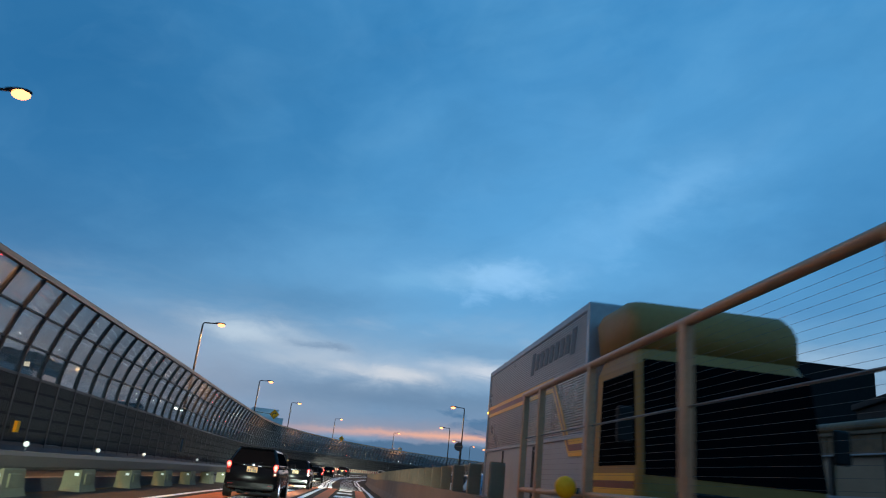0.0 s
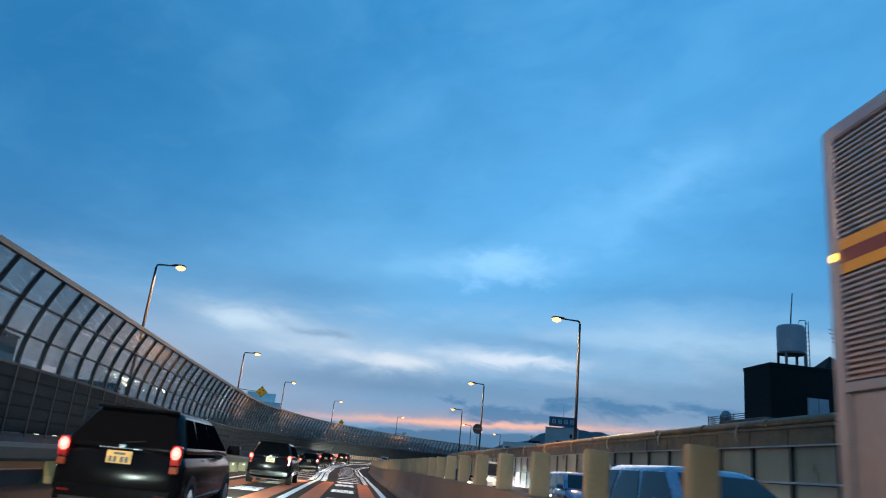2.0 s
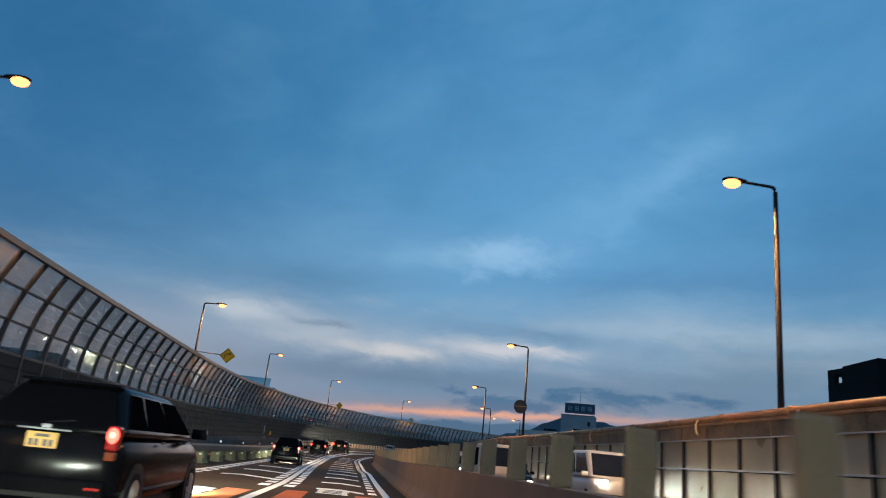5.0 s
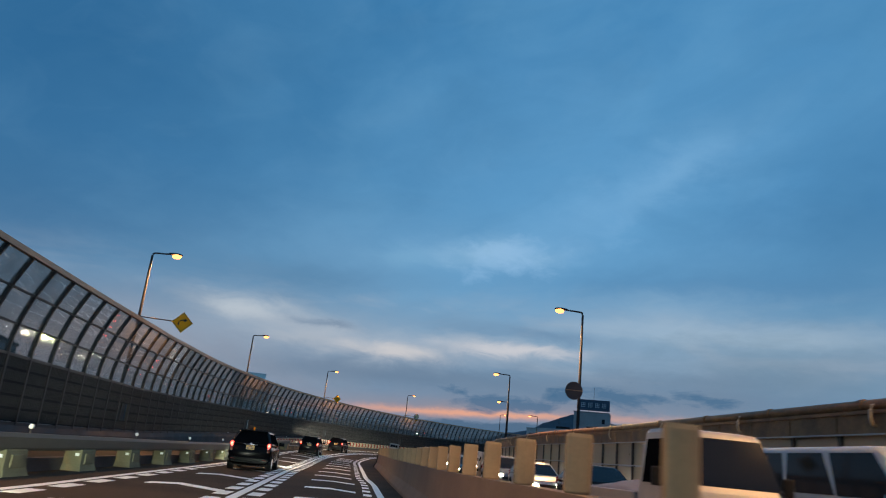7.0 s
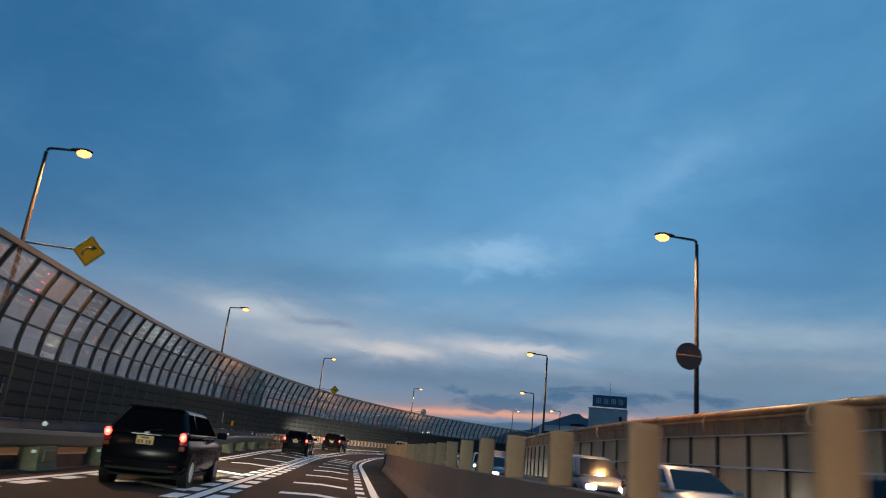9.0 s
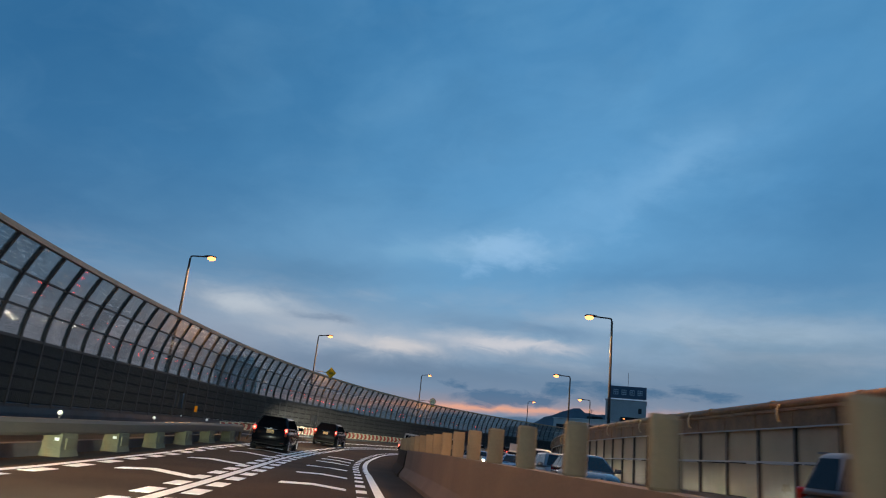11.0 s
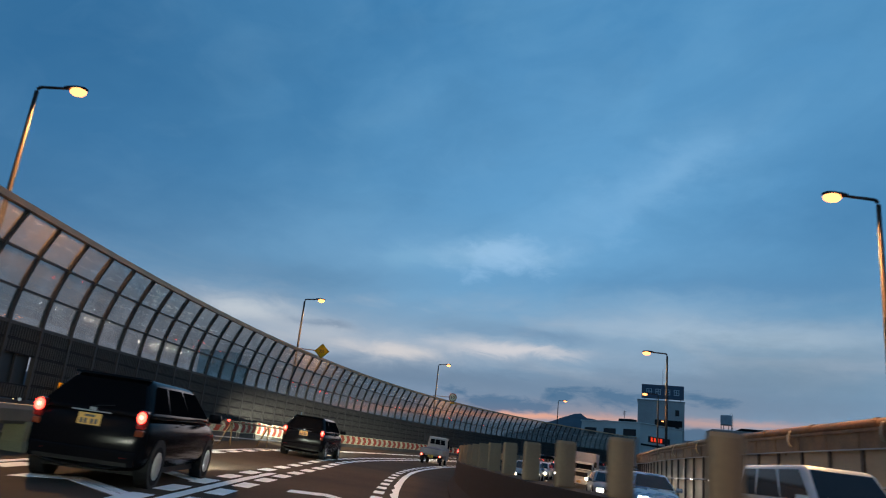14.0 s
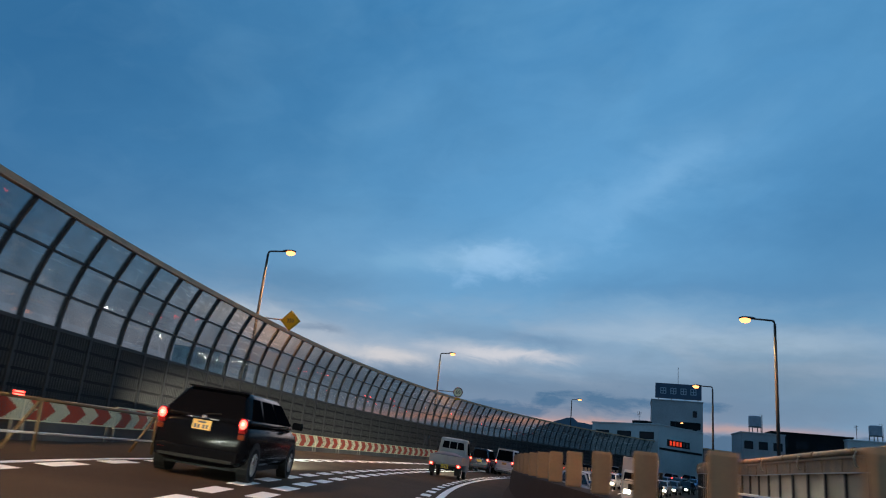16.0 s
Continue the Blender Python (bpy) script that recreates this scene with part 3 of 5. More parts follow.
bm = boxed(0, 0, 0, 0.09, BAY - 0.12, (GLASS0 - FOOT - 0.15) / 5 + 0.004, bevel=0.014)
for k in range(12):
    box(bm, 0.056, -0.84 + k * 0.153, 0, 0.026, 0.045, 0.39)
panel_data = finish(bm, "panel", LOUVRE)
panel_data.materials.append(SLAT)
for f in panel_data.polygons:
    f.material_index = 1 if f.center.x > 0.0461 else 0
pane_data = []
for r in range(3):
    h0, h1 = GLASS0 + r * ROW + 0.03, GLASS0 + (r + 1) * ROW - 0.03
    bm = bmesh.new()
    rings = [[Vector((lean(h) - 0.008, -BAY / 2 + 0.06, h)), Vector((lean(h) + 0.008, -BAY / 2 + 0.06, h)), Vector((lean(h) + 0.008, BAY / 2 - 0.06, h)), Vector((lean(h) - 0.008, BAY / 2 - 0.06, h))] for h in [h0 + (h1 - h0) * k / 4 for k in range(5)]]
    pane_data.append(finish(loft(bm, rings), "pane", PANE, smooth=False))
rows_h = [FOOT + 0.13 + (k + 0.5) * (GLASS0 - FOOT - 0.15) / 5 for k in range(5)]
far_posts, far_panels, far_panes = [], [], [[], [], []]
DOORS = (-36.2, -0.4, 35.6, 73.6, 108.6, 144.6)
for k in range(int((S1 - S0) / BAY)):
    s = S0 + k * BAY
    near = -24 <= s <= 66
    m = stand(s, 0)
    if near:
        part("post", post_data, STEEL, barrier, m=m)
    else:
        far_posts.append(m)
    mid = stand(s + BAY / 2, 0)
    for i, h in enumerate(rows_h):
        if any(d <= s + 1 < d + 2.0 for d in DOORS) and i in (1, 2):
            continue
        q = mid @ Matrix.Translation((0, 0, h))
        if near:
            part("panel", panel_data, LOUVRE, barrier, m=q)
        else:
            far_panels.append(q)
    for r in range(3):
        if near:
            part("pane", pane_data[r], PANE, barrier, m=mid)
        else:
            far_panes[r].append(mid)
joined("far_posts", post_data, far_posts, STEEL, barrier)
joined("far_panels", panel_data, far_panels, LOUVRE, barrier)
for r in range(3):
    joined("far_panes", pane_data[r], far_panes[r], PANE, barrier)
for d in DOORS:
    s = S0 + round((d - S0) / BAY) * BAY
    m = stand(s + 1.0, -0.14)
    bm = boxed(0, 0, 1.93, 0.06, 1.9, 1.05)
    door = part("access_door", bm, BLACK, barrier, "dark recessed access door", m=m)
    part("mullion", boxed(0.06, 0.05, 1.93, 0.10, 0.10, 1.0), STEEL, door)

# ---- low guard rail on pale blocks along the outer lane ----
RAIL_END = 67.5
guard = thing("guard_rail", Matrix.Identity(4), "grey-green box-beam guard rail on pale concrete blocks", "guard rail", kind="structure")
bm = bmesh.new()
sweep(bm, [(5.98, 0.50), (6.30, 0.50), (6.34, 0.56), (6.34, 0.77), (6.28, 0.85), (6.02, 0.85), (5.98, 0.79)], S0, RAIL_END, 2.0)
part("beam", bm, BEAM, guard)
bm = bmesh.new()
sweep(bm, rect(5.70, 5.95, -0.1, 0.30), S0, RAIL_END, 2.0)
part("kerb", bm, PARAPET, guard)
bm = bmesh.new()
loft(bm, [[Vector((x * hx, y * hy, z)) for x, y in ((-1, -1), (1, -1), (1, 1), (-1, 1))] for z, hx, hy in ((-0.06, 0.30, 0.66), (0.05, 0.26, 0.58), (0.16, 0.225, 0.53), (0.50, 0.205, 0.50), (0.53, 0.19, 0.48))])
box(bm, 0.225, 0, 0.30, 0.05, 0.55, 0.26, bevel=0.015)
block_data = finish(bm, "block", BLOCK)
glint_data = finish(boxed(0, 0, 0, 0.10, 0.015, 0.07, bevel=0.004), "block_reflector", REFLECT)
for i in range(38):
    s = -88.15 + i * 4.25
    if s < RAIL_END - 0.6:
        part("block", block_data, BLOCK, guard, m=stand(s, 6.16))
        part("block_reflector", glint_data, REFLECT, guard, m=stand(s - 0.515, 6.26, 0.40))
part("end_post", boxed(0, 0, 0.44, 0.12, 0.16, 0.90, bevel=0.01), LEG, guard, m=stand(RAIL_END + 0.1, 6.16))


def reflector(s, o, h):
    t = thing("reflector", stand(s, o, h), "round white glass reflector on a short post on the rail", "reflector", "reflectors along the rail")
    part("stem", tube(bmesh.new(), [(0, 0, 0), (0, 0, 0.09)], 0.018, 6), GREYPOST, t)
    bm = bmesh.new()
    tube(bm, [(0, -0.035, 0.15), (0, -0.028, 0.15), (0, 0.02, 0.15)], [0.040, 0.056, 0.056], 14)
    part("lens", bm, REFLECT, t, smooth=True)


for s in (-40.7, -36.2, -31.7, -23.1, -14.7, -5.8, 2.5, 10.5, 18.6, 26.6, 34.8, 43.2, 51.6, 60.0):
    reflector(s, 6.16, 0.847)
for s in (75.5, 92, 100, 110, 120, 131, 143):
    reflector(s, 0.16, FOOT - 0.02)

# ---- median barrier with anti-glare plates ----
medianwall = thing("median_barrier", Matrix.Identity(4), "brownish concrete median barrier with cream anti-glare plates", "median barrier", kind="structure")
bm = bmesh.new()
sweep(bm, [(-0.33, -0.1), (0.36, -0.1), (0.36, 0.10), (0.20, 0.36), (0.15, 0.95), (-0.12, 0.95), (-0.17, 0.36), (-0.33, 0.10)], S0, 52.0, 2.0, median)
part("barrier_wall", bm, CONCRETE, medianwall)
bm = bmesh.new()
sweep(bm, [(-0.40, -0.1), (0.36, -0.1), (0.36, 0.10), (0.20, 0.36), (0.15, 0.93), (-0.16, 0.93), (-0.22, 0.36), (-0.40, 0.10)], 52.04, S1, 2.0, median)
part("barrier_wall", bm, DARKWALL, medianwall, "darker barrier along the bend")
bm = bmesh.new()
ring = []
for z in (0.0, 0.02, 0.45, 0.48):
    e = 0.012 if z in (0.0, 0.48) else 0.0
    ring.append([Vector(((0.12 - e) * math.copysign(abs(math.cos(a)) ** 0.45, math.cos(a)), (0.035 - e * 0.5) * math.copysign(abs(math.sin(a)) ** 0.6, math.sin(a)), z)) for a in [2 * math.pi * k / 12 for k in range(12)]])
plate_data = finish(loft(bm, ring), "plate", BOARD)
rng = random.Random(11)
for k in range(110):
    s = -46.8 + 2.0 * k
    q = stand(s, median(s), 0.95 if s < 52 else 0.93, 12 + rng.uniform(-4, 4))
    q.translation.z = road_z(s, median(s)) + (0.95 if s < 52 else 0.93)
    part("plate", plate_data, BOARD, medianwall, m=q)

# ---- wire fence at the start of the median ----
fence = thing("mesh_fence", Matrix.Identity(4), "brown steel fence with fine wire infill on the median barrier", "fence")
for name, h, r in (("top_rail", 2.20, 0.035), ("bottom_rail", 1.10, 0.03)):
    part(name, tube(bmesh.new(), [at(s, median(s), h) for s in np.arange(-84, -48.2, 1.7)], r, 8), RAIL, fence, smooth=True)
bm = bmesh.new()
for h in np.arange(1.17, 2.16, 0.05):
    a, b = at(-84, median(-84), h), at(-48.5, median(-48.5), h)
    tube(bm, [a, b], 0.0009, 3, cap=False)
tagged(part("wire_infill", bm, GREYPOST, fence), kind="stuff")
part("middle_wire", tube(bmesh.new(), [at(-84, median(-84), 1.68), at(-48.5, median(-48.5), 1.68)], 0.008, 6), GREYPOST, fence)
for s in [-48.4, -49.2] + [-51.0 - 1.95 * k for k in range(17)]:
    bm = boxed(0, 0, 0.63, 0.07, 0.09, 1.26, bevel=0.008)
    part("post", bm, RAIL, fence, m=stand(s, median(s), 0.95))
t = thing("warning_reflector", stand(-50.9, median(-50.9) - 0.16, 1.15), "round yellow reflector on the fence's bottom rail", "reflector")
bm = bmesh.new()
bmesh.ops.create_uvsphere(bm, u_segments=16, v_segments=10, radius=0.095, matrix=Matrix.Diagonal((1, 0.6, 1, 1)))
part("lens", bm, BALL, t, smooth=True)
part("bracket", boxed(0.08, 0.03, -0.02, 0.10, 0.04, 0.05, bevel=0.006), GREYPOST, t)

# ---- barrier wall on the far side of the opposite carriageway ----
rw = thing("side_wall", Matrix.Identity(4), "weathered cream panel wall with grey posts and a brown top rail", "panel wall", kind="structure")
bm = bmesh.new()
sweep(bm, [(-0.25, -0.2), (0.30, -0.2), (0.30, 0.62), (-0.10, 0.62), (-0.18, 0.30)], S0, 180, 2.0, right_wall)
part("parapet", bm, CONCRETE, rw)
for name, sec, material in (("fascia", rect(-0.14, 0.10, 2.62, 3.06), WALLRAIL), ("cap", [(-0.20, 3.06), (0.16, 3.06), (0.16, 3.14), (-0.20, 3.14)], WALLRAIL), ("middle_rail", rect(-0.10, -0.02, 1.65, 1.70), ALLOY), ("ledge", rect(-0.165, -0.10, 2.595, 2.63), ALLOY)):
    bm = bmesh.new()
    sweep(bm, sec, S0, 180, 2.0, right_wall)
    part(name, bm, material, rw)
bm = bmesh.new()
sweep(bm, [(-0.04 + 0.13 * math.cos(a), 3.26 + 0.13 * math.sin(a)) for a in [2 * math.pi * k / 12 for k in range(12)]], S0, 180, 2.0, right_wall)
part("top_pipe", bm, WALLRAIL, rw, "thick brown pipe rail", smooth=True)
rpost = finish(boxed(-0.02, 0, 1.6, 0.14, 0.12, 2.05, bevel=0.01), "post", WALLPOST)
bm = boxed(0.02, 0, 0, 0.05, 1.86, 0.98, bevel=0.008)
for sgn in (-1, 1):
    box(bm, -0.012, sgn * 0.88, 0, 0.02, 0.05, 0.96)
rpanel = finish(bm, "panel", CREAM)
bm = bmesh.new()
for y in (-0.035, 0.0, 0.035):
    tube(bm, [(-0.14, y, -0.34), (-0.21, y, -0.30), (-0.25, y, -0.16), (-0.24, y, 0.0), (-0.19, y, 0.11), (-0.12, y, 0.17)], 0.022, 6)
bracket = finish(bm, "bracket", CREAM)
bm = tube(bmesh.new(), [(-0.04, -0.07, 0), (-0.04, 0.07, 0)], 0.155, 12)
for sgn in (-1, 1):
    tube(bm, [(-0.04, sgn * 0.11, 0), (-0.04, sgn * 0.08, 0)], 0.142, 12)
coupling = finish(bm, "coupling", WALLRAIL)
bm = boxed(-0.148, 0, 0, 0.02, 0.07, 0.43, bevel=0.004)
for z in (-0.15, 0.15):
    tube(bm, [(-0.155, 0, z), (-0.172, 0, z)], 0.022, 6)
seam = finish(bm, "seam_strip", WALLRAIL)
far_p, far_w = [], []


def on_wall(s, h):
    q = stand(s, right_wall(s))
    q.translation.z = road_z(s, right_wall(s)) + h
    return q


for k in range(135):
    s = -88 + 2.0 * k
    if s > 178:
        break
    near = -30 <= s <= 90
    if near:
        part("post", rpost, WALLPOST, rw, m=on_wall(s, 0))
    else:
        far_p.append(on_wall(s, 0))
    for h in (1.13, 2.15):
        if near:
            part("panel", rpanel, CREAM, rw, m=on_wall(s + 1, h))
        else:
            far_w.append(on_wall(s + 1, h))
    part("seam_strip", seam, WALLRAIL, rw, m=on_wall(s, 2.84))
    if k % 2 == 0:
        part("coupling", coupling, WALLRAIL, rw, m=on_wall(s + 1.1, 3.26))
    if k % 3 == 0:
        part("bracket", bracket, CREAM, rw, m=on_wall(s + 0.6, 3.12), smooth=True)
joined("far_posts", rpost, far_p, WALLPOST, rw)
joined("far_panels", rpanel, far_w, CREAM, rw)

# ---- road markings ----
marks = thing("road_markings", Matrix.Identity(4), "white painted lane lines, blocks and chevrons on the asphalt", "road marking", kind="structure")


def strip(name, line, s0, s1, w, shift=0.0, material=PAINT, up=0.006):
    bm = bmesh.new()
    sweep(bm, rect(shift - w / 2, shift + w / 2, -0.004, up), s0, s1, 1.5, line)
    return part(name, bm, material, marks)


strip("edge_line", left_line, S0, 250, 0.18)
strip("edge_line", right_line, S0, 250, 0.20)
strip("centre_line", mid_line, S0, 69, 0.20)
strip("edge_line", lambda s: median(s) + 1.0, S0, 200, 0.16)
for s in np.arange(-90, 200, 12.0):
    strip("lane_dash", lambda q: median(q) + 4.6, s, s + 5, 0.14)
dash = {}
for w, ln in ((0.30, 1.1), (0.24, 0.9)):
    dash[w] = finish(boxed(0, 0, 0.001, w, ln, 0.011), "block_mark", PAINT)


def tilt(s, o, h=0.0):
    """A pose lying on the banked road."""
    p, fwd, side = at(s, o, h), (at(s + 0.5, o) - at(s - 0.5, o)).normalized(), (at(s, o + 0.5) - at(s, o - 0.5)).normalized()
    up = side.cross(fwd)
    m = Matrix((side, fwd, up)).transposed().to_4x4()
    m.translation = p
    return m


for k in range(69):
    s = 0.4 + 2.05 * k
    part("block_mark", dash[0.30], PAINT, marks, m=tilt(s, mid_line(s) - 0.34))
    part("block_mark", dash[0.30], PAINT, marks, m=tilt(s + 0.4, mid_line(s) + 0.34))
    part("block_mark", dash[0.30], PAINT, marks, m=tilt(s, left_line(s) + 0.34))
    part("block_mark", dash[0.24], PAINT, marks, m=tilt(s, right_line(s) - 0.36))


def chevron(s, o0, o1, o2, rise):
    """Two thin bars with a slit between, bent like a flat arrowhead across the lane."""
    bm = bmesh.new()
    for d in (0.0, 0.34):
        pts = [(o0, s + d), (o1, s + rise + d), (o2, s - 0.75 + d)]
        low = [[at(q, o, -0.004 + z) for o, q in pts] for z in (0, 0.011)]
        top = [[at(q + 0.27, o, -0.004 + z) for o, q in pts] for z in (0, 0.011)]
        loft(bm, [[low[0][i], low[1][i], top[1][i], top[0][i]] for i in range(3)])
    part("chevron", bm, PAINT, marks)


for s in (0.5, 5.5, 10.8, 16.0, 21.3, 26.2, 31.0, 36.6, 42.0, 47.0, 52.2, 57.6, 60.8, 64.2):
    m0, r0 = mid_line(s), right_line(s)
    chevron(s, m0 + (r0 - m0) * 0.36, m0 + (r0 - m0) * 0.58, m0 + (r0 - m0) * 0.80, 0.25)
for s in (5.0, 11.5, 18.0, 24.9, 33.2, 41.5, 48.5, 55.9, 60.3, 64.2):
    l0, m0 = left_line(s), mid_line(s)
    chevron(s, l0 + (m0 - l0) * 0.32, l0 + (m0 - l0) * 0.50, l0 + (m0 - l0) * 0.88, 0.6)

for o0, o1 in ((8.35, 9.15), (10.15, 10.75), (11.45, 12.0), (13.2, 13.75)):
    bm = bmesh.new()
    sweep(bm, rect(o0, o1, -0.006, 0.004), -90, -1.5 if o0 > 11 else -3.0, 2.0)
    part("orange_band", bm, PATCH, marks, "burnt-orange anti-skid surfacing")


def road_sign_bars(s, o):
    """A character painted on the road that cannot be read, as bars."""
    bm = bmesh.new()
    for ds, w, ln, do in ((0, 0.85, 0.22, 0), (0.7, 0.7, 0.2, 0), (1.4, 0.9, 0.22, 0), (2.1, 0.6, 0.2, 0.0), (1.0, 0.14, 2.4, 0.33), (1.0, 0.14, 2.4, -0.33)):
        box(bm, do, ds, 0.001, w, ln, 0.012)
    part("painted_bars", bm, PAINT, marks, m=tilt(s, o))


for s in (-47, -40, -33, -26, -19, -12, -6):
    road_sign_bars(s, 9.65)
    road_sign_bars(s + 4.5, 12.6)

# ---- street lamps ----
def street_lamp(height, arm, label, foot=0.0):
    """Built with its arm towards +x; the foot stands off the pole's line by foot, towards -x."""
    t = thing("street_lamp", Matrix.Identity(4), label, "street lamp", "lamps along the expressway")
    r = 0.16
    pts = [(-foot, 0, -0.4), (-foot * 0.1, 0, height * 0.58), (0, 0, height - r)] + [(r - r * math.cos(a), 0, height - r + r * math.sin(a)) for a in (0.5, 1.0, 1.45)] + [(arm - 0.55, 0, height + 0.03)]
    part("pole", tube(bmesh.new(), pts, [0.11, 0.085, 0.065, 0.06, 0.055, 0.05, 0.045], 12), POLE, t, smooth=True)
    part("base_plate", boxed(-foot, 0, 0.02, 0.34, 0.34, 0.05, bevel=0.01), POLE, t)
    ring = []
    for x, w, z0, z1 in ((-0.62, 0.05, -0.01, 0.08), (-0.5, 0.10, -0.03, 0.11), (-0.2, 0.15, -0.04, 0.13), (0.05, 0.14, -0.04, 0.11), (0.17, 0.07, -0.02, 0.06)):
        ring.append([Vector((arm + x, w * math.cos(a), height + 0.02 + (z1 + z0) / 2 + (z1 - z0) / 2 * math.sin(a))) for a in [2 * math.pi * k / 12 for k in range(12)]])
    head = part("head", loft(bmesh.new(), ring), POLE, t, "small tapered lamp head", smooth=True)
    bm = bmesh.new()
    # lens oversized so that its shape takes in the glow round the lamp
    bmesh.ops.create_uvsphere(bm, u_segments=16, v_segments=10, radius=1, matrix=Matrix.Translation((arm - 0.12, 0, height - 0.055)) @ Matrix.Diagonal((0.28, 0.18, 0.16, 1)))
    part("lens", bm, LAMP, head, "glowing warm lamp glass", smooth=True)
    return t


left_lamp = street_lamp(11.05, 1.50, "tall lit street lamp rising behind the noise barrier", 0.45)
right_lamp = street_lamp(10.35, 1.55, "tall lit street lamp behind the cream side wall")
lamp_points = []
for i, s in enumerate((-72.0, -36.0, 0.0, 36.3, 72.5, 107.7, 146.6, 194.0, 236.0)):
    m = stand(s, (0.12, 0.12, 0.12, 0.12, -0.08, -0.30, 0.05, 0.05, 0.05)[i], 0)
    if i:
        copy_thing(left_lamp, m)
    else:
        left_lamp.matrix_basis = m
    lamp_points.append((s, 1.1, 10.85))
for i, s in enumerate((-1.3, 35.4, 71.5, 107.5, 143.5)):
    o = table(s, (-38, 24.9), (-1.3, 25.13), (35.4, 25.7), (71.5, 27.2), (107.5, 27.4), (150, 27.4))
    m = stand(s, o, 0, 180)
    if i:
        copy_thing(right_lamp, m)
    else:
        right_lamp.matrix_basis = m
    lamp_points.append((s, o - 1.4, 10.15))
for s, o, h in lamp_points:
    if s < 160:
        li = new("lamp_light", bpy.data.lights.new("lamp_light", "SPOT"))
        li.data.energy, li.data.color, li.data.shadow_soft_size = LAMP_POWER, (1.0, 0.52, 0.18), 0.18
        li.data.spot_size, li.data.spot_blend = radians(150), 0.6
        p = at(s, o, h - 0.12)
        li.matrix_basis = Matrix.Translation(p)


# ---- signs on the lamp poles ----
def sign_arm(s, o_pole, o_sign, h, name, label):
    t = thing(name, stand(s, o_sign, h), label, "road sign")
    part("arm", tube(bmesh.new(), [(o_pole - o_sign, 0.06, 0.10), (-0.3, 0.06, 0.02), (0.2, 0.05, 0)], 0.035, 8), POLE, t, smooth=True)
    return t


def diamond(s, o, h, arrows, pole=-0.10):
    t = sign_arm(s, pole, o, h, "warning_sign", "yellow diamond warning sign with a black arrow on a side arm")
    R = 0.60
    bm = bmesh.new()
    loft(bm, [[Vector((R * q * math.cos(a), y, R * q * math.sin(a))) for a in (0, math.pi / 2, math.pi, 1.5 * math.pi)] for y, q in ((0.02, 0.98), (0.0, 1.0), (-0.015, 1.0))])
    plate = part("plate", bm, YELLOW, t, m=Matrix.Translation((0, -0.02, 0)))
    bm = bmesh.new()
    for k in range(4):
        a, b = math.pi / 2 * k, math.pi / 2 * (k + 1)
        p, q = Vector((R * 0.90 * math.cos(a), -0.022, R * 0.90 * math.sin(a))), Vector((R * 0.90 * math.cos(b), -0.022, R * 0.90 * math.sin(b)))
        tube(bm, [p, q], 0.012, 4)
    part("border", bm, BLACK, plate)
    bm = bmesh.new()
    if arrows == 1:
        tube(bm, [(-0.20, -0.024, -0.18), (-0.19, -0.024, 0.0), (-0.12, -0.024, 0.09), (0.0, -0.024, 0.13), (0.12, -0.024, 0.14)], 0.035, 6)
        loft(bm, [[Vector((0.10, y, 0.24)), Vector((0.28, y, 0.13)), Vector((0.10, y, 0.03))] for y in (-0.03, -0.018)])
    else:
        for k in (-1, 0, 1):
            for zz in (-1, 1):
                tube(bm, [(k * 0.14 - 0.03, -0.024, zz * 0.12), (k * 0.14 + 0.05, -0.024, 0)], 0.028, 6)
    part("arrow", bm, BLACK, plate)


diamond(36.2, 2.55, 7.18, 1)
diamond(107.55, 1.75, 7.15, 3)
t = sign_arm(146.0, -0.10, 2.6, 7.05, "speed_limit_sign", "round white speed limit sign with a red rim")
bm = bmesh.new()
tube(bm, [(0, 0.02, 0), (0, -0.012, 0)], 0.52, 28)
plate = part("plate", bm, WHITE, t)
bm = bmesh.new()
tube(bm, [(0.47 * math.cos(a), -0.015, 0.47 * math.sin(a)) for a in [2 * math.pi * k / 28 for k in range(29)]], 0.05, 6)
part("rim", bm, REDRIM, plate)
txt = bpy.data.curves.new("number", "FONT")
txt.body, txt.size, txt.align_x, txt.align_y, txt.extrude = "60", 0.52, "CENTER", "CENTER", 0.003
txt.materials.append(BLACK)
ob = new("number", txt)
ob.parent = plate
ob.matrix_basis = pose(0, -0.02, 0, 90, 0, 0)
part("supplement", boxed(0, 0, -0.68, 0.55, 0.02, 0.18, bevel=0.005), YELLOW, t)

t = thing("round_sign", stand(35.3, 25.35, 5.67), "back of a round road sign clamped to a lamp pole", "road sign")
bm = bmesh.new()
tube(bm, [(0, 0.012, 0), (0, -0.012, 0)], 0.52, 28)
part("plate", bm, BROWN, t)
part("clamp", boxed(0.02, -0.025, 0.02, 0.98, 0.02, 0.04, bevel=0.005), RAIL, t)
for s in (-27.5, 77.7):
    t = thing("warning_box", stand(s, 0.24, 1.52), "small yellow box on a bracket on the noise barrier", "sign", "yellow boxes on the barrier")
    part("plate", boxed(0.05, 0, 0, 0.14, 0.26, 0.42, bevel=0.03), YELLOW, t)
    part("bracket", boxed(-0.09, 0.0, 0.0, 0.16, 0.08, 0.5, bevel=0.005), STEEL, t)


# ---- chevron boards round the bend, and barricades ----
def board_line(s):
    return table(s, (60, 5.0), (84, 4.9), (96, 3.2), (105, 2.3), (150, 1.9), (300, 1.9))


